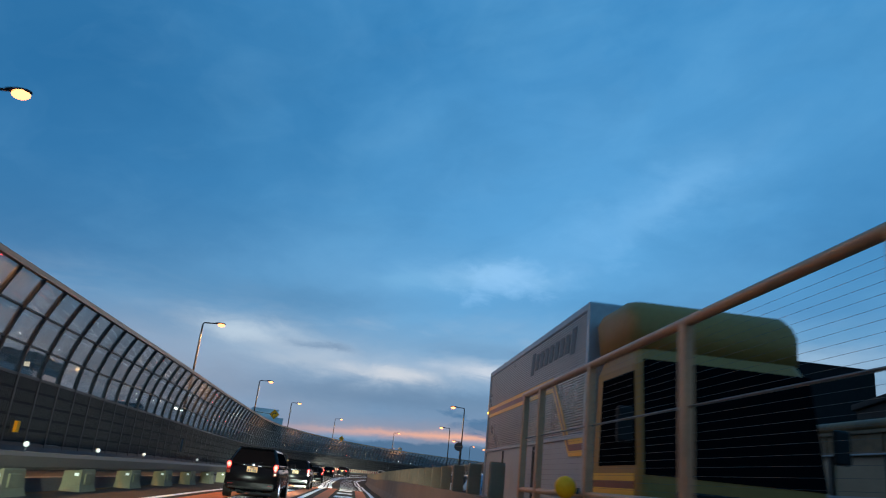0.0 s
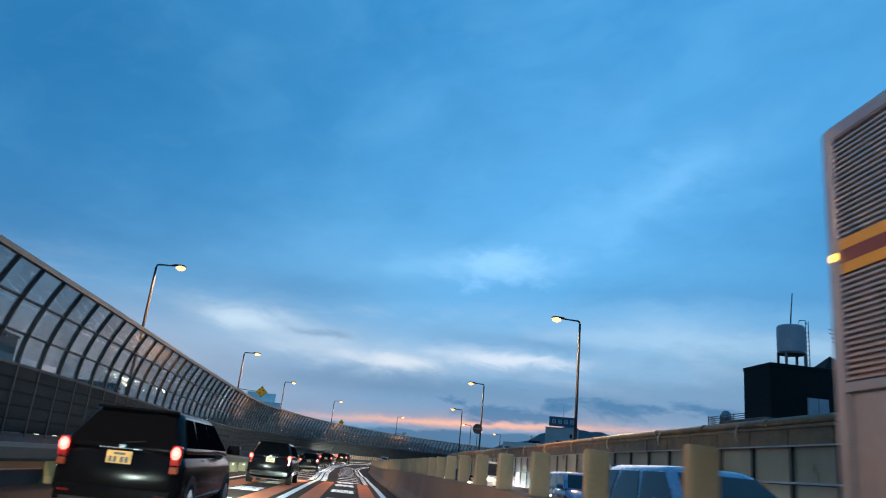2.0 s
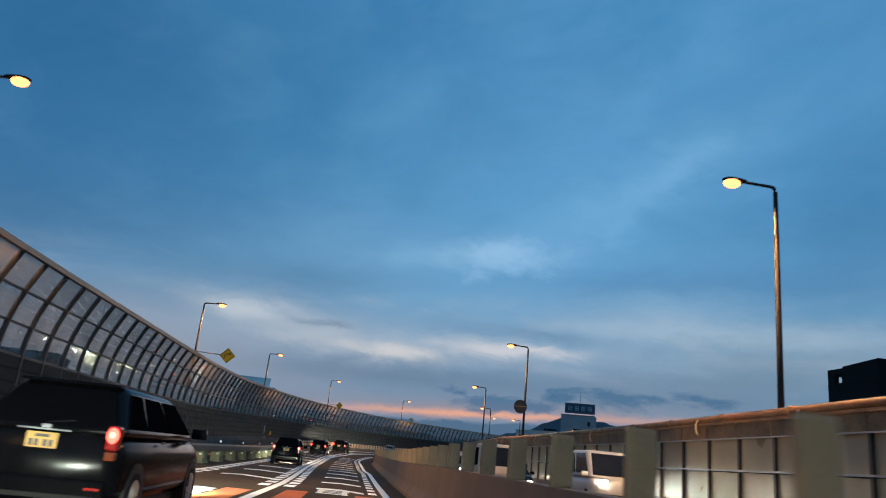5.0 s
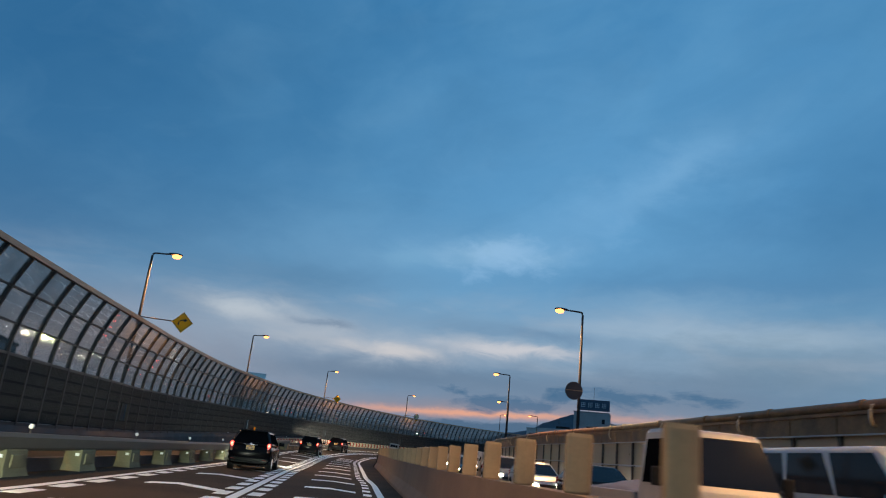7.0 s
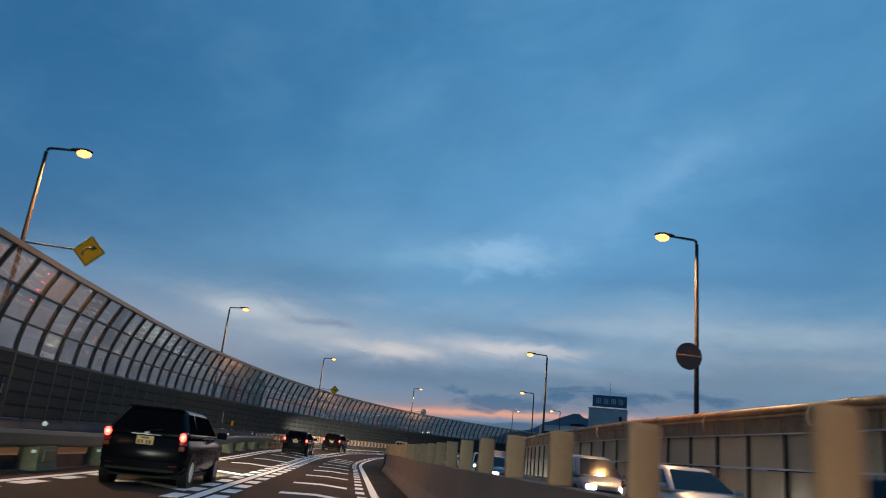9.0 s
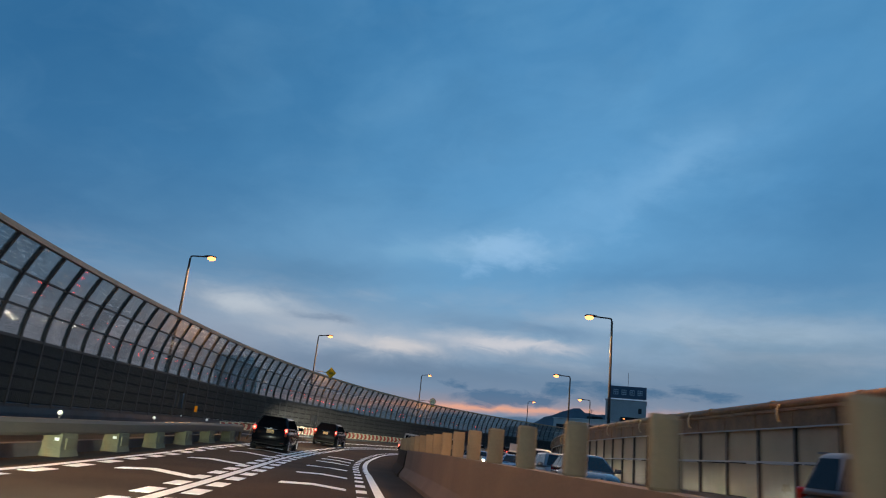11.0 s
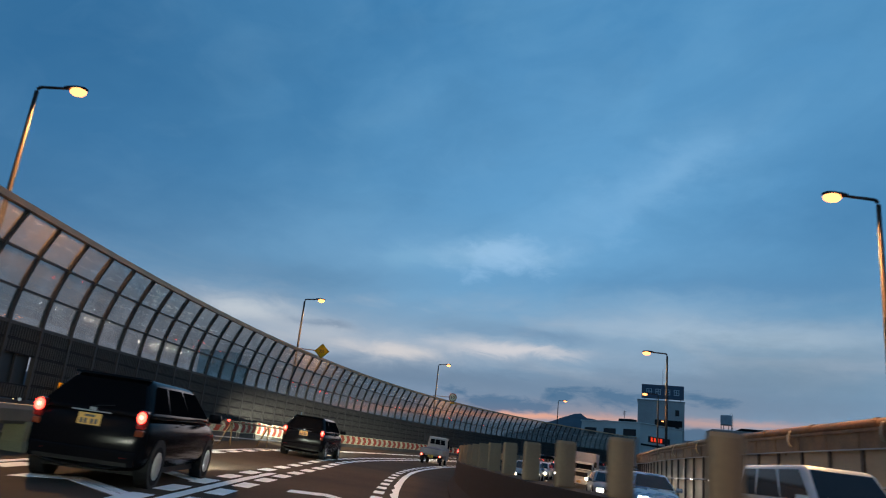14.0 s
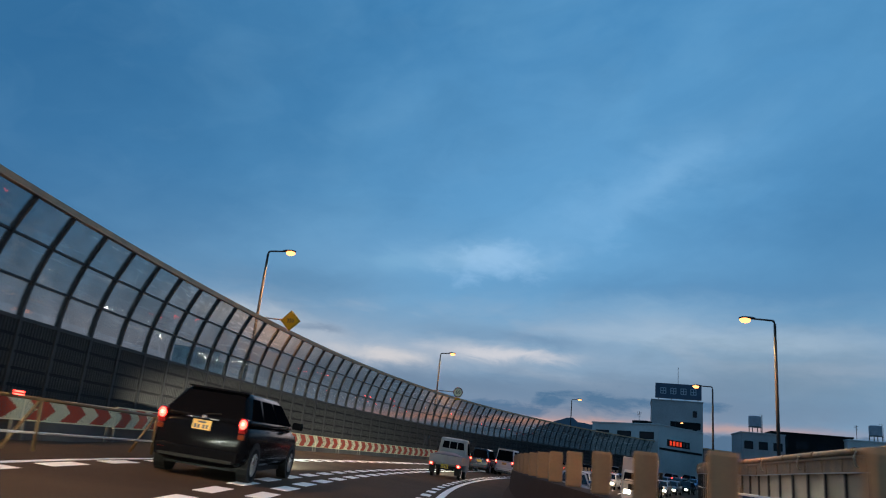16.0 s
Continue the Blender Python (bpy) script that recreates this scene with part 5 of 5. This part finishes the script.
            part("marker_light", boxed(W / 2 + 0.02, 0.05, z, 0.05, 0.06, 0.05, bevel=0.01), AMBER, c)
    y0, y1 = L + 0.12, L + 0.12 + cab_l
    ch = min(H - 0.75, 2.95)
    rings = [round_rect(W / 2 - 0.04, y0, y1, z, 0.16) for z in (0.45, 0.7, 1.45)] + [round_rect(W / 2 - 0.07, y0, y1 - 0.22, ch - 0.2, 0.18), round_rect(W / 2 - 0.14, y0 + 0.03, y1 - 0.34, ch, 0.2)]
    cab = part("cab", loft(bmesh.new(), rings), paint, c)
    part("windscreen", slab([(-W / 2 + 0.10, y1 + 0.004, 1.40), (W / 2 - 0.10, y1 + 0.004, 1.40), (W / 2 - 0.14, y1 - 0.20, ch - 0.16), (-W / 2 + 0.14, y1 - 0.20, ch - 0.16)], (0, 1, 0.2), 0.016), CARGLASS, cab)
    for sgn in (-1, 1):
        x0, x1 = W / 2 - 0.036, W / 2 - 0.064
        part("side_window", slab([(sgn * x0, y0 + 0.4, 1.5), (sgn * x0, y1 - 0.15, 1.5), (sgn * x1, y1 - 0.34, ch - 0.3), (sgn * x1, y0 + 0.4, ch - 0.3)], (sgn, 0, 0), 0.014), CARGLASS, cab)
        part("mirror", boxed(sgn * (W / 2 + 0.14), y1 - 0.05, 1.95, 0.20, 0.10, 0.42, bevel=0.03), TRIM, c)
        part("headlight", boxed(sgn * (W / 2 - 0.36), y1 + 0.0, 0.78, 0.36, 0.06, 0.17, bevel=0.02), HEAD_ON if heads else LENS, c)
        for y in ([1.5, 2.7, y0 + cab_l * 0.55] if L > 6 else [0.9, y0 + cab_l * 0.45]):
            wheel(c, sgn * (W / 2 - 0.17), y, 0.46 if L > 6 else 0.32, 0.26)
    part("bumper", boxed(0, y1 - 0.02, 0.50, W - 0.12, 0.16, 0.34, bevel=0.04), paint, c)
    part("grille", boxed(0, y1 + 0.01, 1.08, W * 0.62, 0.04, 0.34, bevel=0.02), TRIM, c)
    if stripes:
        part("wind_deflector", loft(bmesh.new(), [round_rect(W / 2 - 0.1, y0 - 0.02, y1 - 0.35, ch + 0.01, 0.2), round_rect(W / 2 - 0.06, y0 - 0.05, y1 - 0.40, ch + 0.40, 0.2), round_rect(W / 2 - 0.06, y0 - 0.08, y1 - 0.50, H - 0.42, 0.2), round_rect(W / 2 - 0.12, y0 - 0.08, y1 - 0.62, H - 0.29, 0.2), round_rect(W / 2 - 0.3, y0 - 0.08, y1 - 0.85, H - 0.25, 0.2)]), paint, c, smooth=True)
        for dz, w, material in ((1.36, 0.09, STRIPE_Y), (1.27, 0.09, STRIPE_B), (1.18, 0.09, STRIPE_Y)):
            for sgn in (-1, 1):
                part("stripe", boxed(sgn * (W / 2 - 0.036), (y0 + y1) / 2, dz, 0.012, cab_l - 0.36, w), material, cab)
    plate_bars(c, y1 + 0.07, 0.50, PLATE_W, 1)
    return c


# opposite carriageway, nose to tail
box_truck(heading(-38.3, 17.40, 180), "cargo_truck", "large truck with ribbed silver box, amber stripe and olive cab", 8.4, 2.46, 3.92, 1.9, OLIVE, True, True)
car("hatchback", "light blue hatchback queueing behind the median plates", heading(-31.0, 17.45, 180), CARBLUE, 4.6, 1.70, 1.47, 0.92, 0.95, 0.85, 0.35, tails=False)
kei_truck(heading(4.8, 17.6, 180))
FAR = "in the far opposite lane"
car("hatchback", "blue compact car with lit headlights " + FAR, heading(-13.4, 21.1, 180), CARBLUE, 4.4, 1.70, 1.50, 0.93, 0.9, 0.85, 0.3, tails=False, heads=True)
car("van", "white van with dark windows " + FAR, heading(7.4, 21.7, 180), CARWHITE, 5.0, 1.75, 1.98, 1.12, 0.45, 0.75, 0.12, tails=False, heads=True)
headlights(car("saloon_car", "black saloon car with lit headlights " + FAR, heading(20.2, 21.3, 180), CARBLACK, 4.5, 1.72, 1.45, 0.92, 1.0, 0.9, 0.6, tails=False, heads=True), 4.5, 1500, 0)
headlights(car("saloon_car", "white saloon car with lit headlights " + FAR, heading(28.8, 21.3, 180), CARWHITE, 4.4, 1.70, 1.46, 0.92, 1.0, 0.9, 0.5, tails=False, heads=True), 4.4, 1500, 0)
car("minivan", "silver minivan standing " + FAR, heading(36.6, 21.3, 180), CARSILVER, 4.4, 1.70, 1.62, 0.98, 0.7, 0.8, 0.2, tails=False, heads=True)
car("saloon_car", "dark blue saloon car standing " + FAR, heading(54.6, 21.7, 178), CARDARK, 4.5, 1.72, 1.48, 0.94, 1.0, 0.9, 0.6, tails=False, heads=True)
car("minivan", "pale silver minivan standing " + FAR, heading(60.2, 21.9, 178), CARSILVER, 4.4, 1.70, 1.50, 0.93, 0.7, 0.8, 0.2, tails=False, heads=True)
car("van", "white van with dark windows round the bend", heading(68.0, 22.2, 177), CARWHITE, 4.6, 1.70, 1.75, 1.02, 0.5, 0.75, 0.12, tails=False, heads=True)
car("hatchback", "blue compact car with lit headlights round the bend", heading(82.5, 22.3, 178), CARBLUE, 4.2, 1.70, 1.48, 0.93, 0.9, 0.85, 0.3, tails=False, heads=True)
headlights(car("saloon_car", "silver saloon car with lit headlights round the bend", heading(94.5, 22.3, 180), CARSILVER, 4.5, 1.72, 1.46, 0.92, 1.0, 0.9, 0.6, tails=False, heads=True), 4.5, 1500, 0)
# the queue further round the bend
rng = random.Random(8)
QUEUE = ((CARWHITE, "white"), (CARSILVER, "silver"), (CARDARK, "dark blue"), (CARBLUE, "blue"), (CARBLACK, "black"))
for lane, s in [(17.7, 112 + 8.2 * k) for k in range(19)] + [(22.1, 139 + 9.8 * k) for k in range(5)]:
    paint, word = QUEUE[rng.randrange(5)]
    car("saloon_car", word + " saloon car with lit headlights queueing round the bend", heading(s + rng.uniform(-1.0, 1.0), lane, 180), paint, 4.4, 1.70, 1.47, 0.93, 0.95, 0.85, 0.5, tails=False, heads=True)
for lane, s in [(12.0, 158 + 8.0 * k) for k in range(8)] + [(8.7, 163 + 8.5 * k) for k in range(6)]:
    paint, word = QUEUE[rng.randrange(5)]
    car("hatchback", word + " hatchback with lit tail lights far round the bend", heading(s + rng.uniform(-1.0, 1.0), lane), paint, 3.9, 1.66, 1.52, 0.95, 0.8, 0.7, 0.25)
box_truck(heading(125.0, 21.6, 180), "light_truck", "white box truck with lit headlights round the bend", 5.5, 2.1, 2.8, 1.6, CARWHITE, False, False, heads=True)
# ---- buildings beyond the road ----
def building(name, label, x, y, z0, w, d, h, turn, facade, floors=0, cols=0, eave=0.15):
    t = thing(name, pose(x, y, z0, 0, 0, turn), label, "building")
    part("wall", boxed(0, 0, h / 2, w, d, h, bevel=0.05), facade, t)
    part("roof", boxed(0, 0, h + 0.10, w + 2 * eave, d + 2 * eave, 0.25, bevel=0.04), facade, t)
    for i in range(floors):
        for j in range(cols):
            cx, cz = (j + 0.5) * w / cols - w / 2, h - (i + 0.62) * 3.3
            win = part("window", boxed(cx, -d / 2 - 0.02, cz, w / cols * 0.62, 0.08, 1.4, bevel=0.01), WINDOW, t)
            part("sill", boxed(cx, -d / 2 - 0.07, cz - 0.76, w / cols * 0.7, 0.12, 0.1), facade, win)
    return t


def tank_on_roof(x, y, z, r, h, up=1.1):
    t = thing("water_tank", pose(x, y, z), "pale round water tank on a steel stand on the roof", "water tank")
    for sx in (-1, 1):
        for sy in (-1, 1):
            part("leg", boxed(sx * r * 0.7, sy * r * 0.7, up / 2, 0.12, 0.12, up), GREYPOST, t)
    part("platform", tube(bmesh.new(), [(0, 0, up), (0, 0, up + 0.09)], r * 1.03, 20), GREYPOST, t)
    part("drum", tube(bmesh.new(), [(0, 0, up + 0.09), (0, 0, up + 0.14), (0, 0, up + 0.1 + h * 0.5), (0, 0, up + h), (0, 0, up + 0.1 + h)], [r * 0.97, r, r * 1.01, r, r * 0.9], 24), TANK, t, smooth=False)
    for y2 in (-0.18, 0.18):
        part("ladder_rail", boxed(r + 0.2, y2, (up + h) / 2 + 0.2, 0.04, 0.04, up + h + 0.5), GREYPOST, t)
    bm = bmesh.new()
    for k in range(int((up + h) / 0.28)):
        box(bm, r + 0.2, 0, 0.2 + k * 0.28, 0.03, 0.36, 0.03)
    part("rungs", bm, GREYPOST, t)
    for z in (0.36, 0.66):
        part("hoop_band", tube(bmesh.new(), [(0, 0, up + h * z), (0, 0, up + h * z + 0.05)], r * 1.025, 24), TANK, t)
    part("hatch", tube(bmesh.new(), [(0, 0, up + h + 0.08), (0, 0, up + h + 0.18)], r * 0.28, 14), TANK, t)
    part("ladder_hoop", tube(bmesh.new(), [(r + 0.2, 0, up + h + 0.3), (r + 0.1, 0, up + h + 0.55), (r - 0.25, 0, up + h + 0.5), (r - 0.4, 0, up + h + 0.1)], 0.025, 6), GREYPOST, t)


def antenna(x, y, z, h):
    t = thing("aerial", pose(x, y, z, 0, 0, 30), "thin roof aerial with short cross bars", "aerial")
    part("mast", tube(bmesh.new(), [(0, 0, 0), (0, 0, h)], 0.05, 6), GREYPOST, t)
    for k in range(4):
        part("cross_bar", tube(bmesh.new(), [(-0.7 + 0.1 * k, 0, h - 0.2 - 0.25 * k), (0.7 - 0.1 * k, 0, h - 0.2 - 0.25 * k)], 0.03, 5), GREYPOST, t)


GZ = -9.5
# tower with the roof sign
t = building("sign_tower", "grey tower block carrying a roof sign", 37.6, 295.5, GZ, 11.0, 11.5, 28.2, -14, FACADE)
part("stair_band", boxed(1.8, -5.79, 23.0, 6.4, 0.10, 1.5), DARKFACADE, t)
for z in (25.6, 21.6):
    part("window", boxed(3.8, -5.8, z, 0.9, 0.1, 1.4), WINDOW, t)
sg = thing("roof_sign", pose(37.4, 293.0, 19.0, 0, 0, -14) @ Matrix.Scale(1.14, 4), "large blue-grey roof signboard with faded white lettering bars", "signboard")
part("board", boxed(0, 0, 2.0, 8.9, 0.5, 3.0, bevel=0.05), SIGNBLUE, sg)
for x in (-2.9, -0.95, 1.0, 2.9):
    bm = bmesh.new()
    for a, b, w, h in ((-0.5, 0, 0.12, 1.2), (0.5, 0, 0.12, 1.2), (0, 0.55, 1.1, 0.12), (0, 0, 1.1, 0.12), (0, -0.55, 1.1, 0.12), (0, 0, 0.12, 1.2)):
        box(bm, x + a, -0.27, 2.0 + b, w, 0.04, h)
    part("letter_mark", bm, SIGNTEXT, sg)
for x in (-3.8, -1.3, 1.3, 3.8):
    part("strut", boxed(x, 0.1, 0.2, 0.14, 0.14, 0.9), GREYPOST, sg)
part("mast", tube(bmesh.new(), [(0, 0.4, 3.4), (0, 0.4, 7.0)], 0.05, 6), GREYPOST, sg)
# long low hall before the tower, its lit side turned to the road
t = building("low_hall", "long pale hall with dark windows and a row of red-lit signs", 26.5, 277.7, GZ, 15, 18, 20.9, -45, PALEFACADE, 1, 3)
for k in range(6):
    part("facade_square", boxed(7.58, -4.4 + k * 1.3, 17.9, 0.1, 0.72, 0.85), REDGLOW if k < 4 else WINDOW, t)
part("window_band", boxed(7.53, -1.2, 17.9, 0.08, 9.0, 1.25), DARKFACADE, t)
part("side_band", boxed(7.55, 0, 16.6, 0.08, 17.2, 0.4), DARKFACADE, t)
part("roof_plant", boxed(-2.5, 2, 21.8, 3.4, 2.4, 1.4, bevel=0.1), DARKFACADE, t)
t = building("apartment_block", "grey apartment block with balconies and a roof tank", 42.6, 262, GZ, 7.4, 9, 20.4, -10, FACADE, 2, 3)
tank_on_roof(41.4, 260, GZ + 20.6, 1.1, 1.9)
building("dark_block", "dark flat-roofed block in the dusk", 54, 268, GZ, 14, 12, 21.4, -12, DARKFACADE, 1, 4)
building("apartment_block", "pale grey apartment block with small windows", 64.5, 262, GZ, 12, 10, 20.8, -14, PALEFACADE, 2, 4)
tank_on_roof(63.4, 260, GZ + 21.0, 1.1, 1.8)
building("dark_block", "dark flat-roofed block in the dusk", 86, 268, GZ, 16, 12, 20.0, -16, DARKFACADE, 1, 4)
antenna(24.5, 277, GZ + 21.1, 3.0)
antenna(61.0, 262, GZ + 21.0, 3.0)
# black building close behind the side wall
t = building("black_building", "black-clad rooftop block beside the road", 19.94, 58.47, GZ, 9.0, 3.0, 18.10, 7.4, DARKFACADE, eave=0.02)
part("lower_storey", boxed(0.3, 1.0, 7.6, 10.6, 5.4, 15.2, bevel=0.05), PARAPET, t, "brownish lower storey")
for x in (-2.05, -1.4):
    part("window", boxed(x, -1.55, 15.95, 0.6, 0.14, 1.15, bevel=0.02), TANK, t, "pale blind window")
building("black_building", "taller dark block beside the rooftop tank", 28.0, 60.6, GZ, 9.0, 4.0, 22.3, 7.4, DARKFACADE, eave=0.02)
tank_on_roof(17.95, 58.75, GZ + 18.30, 0.80, 1.65, 1.0)
antenna(20.9, 59.2, GZ + 18.30, 3.0)
t = thing("roof_mast", pose(18.0, 58.9, GZ + 20.9, 0, 5, 0), "thin leaning mast above the water tank", "mast")
part("mast", tube(bmesh.new(), [(0, 0, 0), (0, 0, 2.3)], [0.05, 0.03], 6), GREYPOST, t)
antenna(23.2, 59.4, GZ + 18.30, 3.1)
t2 = thing("terrace_block", pose(18.6, 63.9, GZ, 0, 0, 7.4), "dark lower block with an open gallery and a railed roof terrace", "building")
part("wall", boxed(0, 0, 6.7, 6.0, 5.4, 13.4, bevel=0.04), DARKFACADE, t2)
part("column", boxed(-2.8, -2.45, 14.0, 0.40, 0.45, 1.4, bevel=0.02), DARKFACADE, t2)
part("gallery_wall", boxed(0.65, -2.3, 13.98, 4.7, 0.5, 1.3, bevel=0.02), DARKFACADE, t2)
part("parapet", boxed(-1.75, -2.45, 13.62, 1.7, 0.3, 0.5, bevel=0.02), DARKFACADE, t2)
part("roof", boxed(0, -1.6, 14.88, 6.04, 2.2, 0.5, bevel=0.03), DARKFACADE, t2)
for k in range(5):
    part("rail", tube(bmesh.new(), [(2.9, 2.6, 15.30 + 0.13 * k), (-2.9, 2.6, 15.30 + 0.13 * k), (-2.9, -2.6, 15.30 + 0.13 * k)], 0.025, 6), GREYPOST, t2, smooth=True)
for y in (-2.6, -0.9, 0.9, 2.6):
    part("rail_post", boxed(-2.9, y, 15.5, 0.05, 0.05, 0.75), GREYPOST, t2)
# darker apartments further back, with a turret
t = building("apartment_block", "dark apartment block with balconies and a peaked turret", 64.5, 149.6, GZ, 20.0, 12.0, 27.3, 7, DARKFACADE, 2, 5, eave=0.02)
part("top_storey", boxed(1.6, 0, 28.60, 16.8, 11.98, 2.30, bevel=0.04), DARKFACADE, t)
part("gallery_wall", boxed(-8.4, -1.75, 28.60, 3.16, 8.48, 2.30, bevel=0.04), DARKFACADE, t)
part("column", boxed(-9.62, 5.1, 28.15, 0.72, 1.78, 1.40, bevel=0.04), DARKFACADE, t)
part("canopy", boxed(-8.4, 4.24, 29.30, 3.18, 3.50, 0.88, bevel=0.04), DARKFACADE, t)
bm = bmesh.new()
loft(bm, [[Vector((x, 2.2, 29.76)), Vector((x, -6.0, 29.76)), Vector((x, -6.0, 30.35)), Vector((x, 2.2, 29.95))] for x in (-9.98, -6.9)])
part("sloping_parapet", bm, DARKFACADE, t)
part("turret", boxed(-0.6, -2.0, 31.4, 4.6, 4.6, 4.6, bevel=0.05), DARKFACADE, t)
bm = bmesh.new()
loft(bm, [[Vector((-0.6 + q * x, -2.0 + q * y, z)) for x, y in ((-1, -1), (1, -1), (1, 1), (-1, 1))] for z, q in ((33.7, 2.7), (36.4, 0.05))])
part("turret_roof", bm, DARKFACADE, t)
t = thing("satellite_dish", pose(16.3, 65.4, GZ + 15.3, 0, 0, 200), "grey satellite dish on the roof railing", "satellite dish")
bm = bmesh.new()
rings = [[Vector((r * math.cos(a), 0.35 * r * r, r * math.sin(a) + 0.55)) for a in [2 * math.pi * k / 16 for k in range(16)]] for r in (0.05, 0.25, 0.46)]
loft(bm, rings)
part("dish", bm, TANK, t, smooth=True)
part("stand", tube(bmesh.new(), [(0, 0.03, -0.1), (0, 0.03, 0.55)], 0.04, 8), GREYPOST, t)
# dark box with a yellow emblem by the start of the road
t = building("dark_sign_block", "dark building with a plain yellow emblem", 18.5, 26.5, GZ, 6.0, 8, 15.2, -10, DARKFACADE)
part("emblem", boxed(-1.6, -4.05, 14.0, 0.7, 0.06, 0.9, bevel=0.02), STRIPE_Y, t)
# towers behind the noise barrier
building("office_tower", "blue-grey office tower behind the noise barrier", -78, 303, GZ, 10.5, 10, 31, 15, BLUEFACADE)
building("office_tower", "blue-grey block behind the noise barrier", -73, 296, GZ, 8.5, 10, 27.4, 15, BLUEFACADE)
for k, (x, y, w, h) in enumerate(((-120, 230, 14, 16), (-95, 200, 12, 15), (-60, 340, 16, 15), (-40, 360, 18, 14), (-10, 380, 20, 15), (-140, 160, 16, 15), (-75, 150, 10, 14), (-100, 120, 14, 15))):
    building("town_block", "dim grey town block behind the noise barrier", x, y, GZ, w, 11, h, 10 + 7 * k % 30, FACADE, 2, 4)
for x, y, w, d, h, turn in ((-60, 92, 15, 12, 20.5, 14), (-76, 112, 18, 12, 23.0, 5), (-57, 122, 10, 10, 17.5, 20)):
    t = building("town_block", "dark flat-roofed town block with glowing squares for lights reflected in the panes", x, y, GZ, w, d, h, turn, GROUND)
    # glowing squares added to imitate lights mirrored in the barrier panes
    for i in range(5):
        for j in range(9):
            if (i * 7 + j * 5 + int(w)) % 11 < 4:
                part("facade_square", boxed((j + 0.5) * w / 9 - w / 2, -d / 2 - 0.02, h - 1.3 - i * 2.2, 0.62, 0.08, 0.55, bevel=0.01), GLINTGLOW, t)
# globes added in place of vehicle lights that the barrier panes reflect
rng = random.Random(21)
for k in range(34):
    x, y = rng.uniform(-150, -48), rng.uniform(90, 330)
    z = rng.uniform(2.5, 7.5)
    t = thing("town_lamp", pose(x, y, GZ), "small glowing globe on a post, standing in for a light reflected in the panes", "street lamp", "town lights")
    part("post", tube(bmesh.new(), [(0, 0, 0), (0, 0, z - GZ)], 0.06, 6), GREYPOST, t)
    bm = bmesh.new()
    bmesh.ops.create_uvsphere(bm, u_segments=8, v_segments=6, radius=0.22, matrix=Matrix.Translation((0, 0, z - GZ)))
    part("globe", bm, (WHITEGLOW, WARMGLOW, REDGLOW)[k % 3], t)
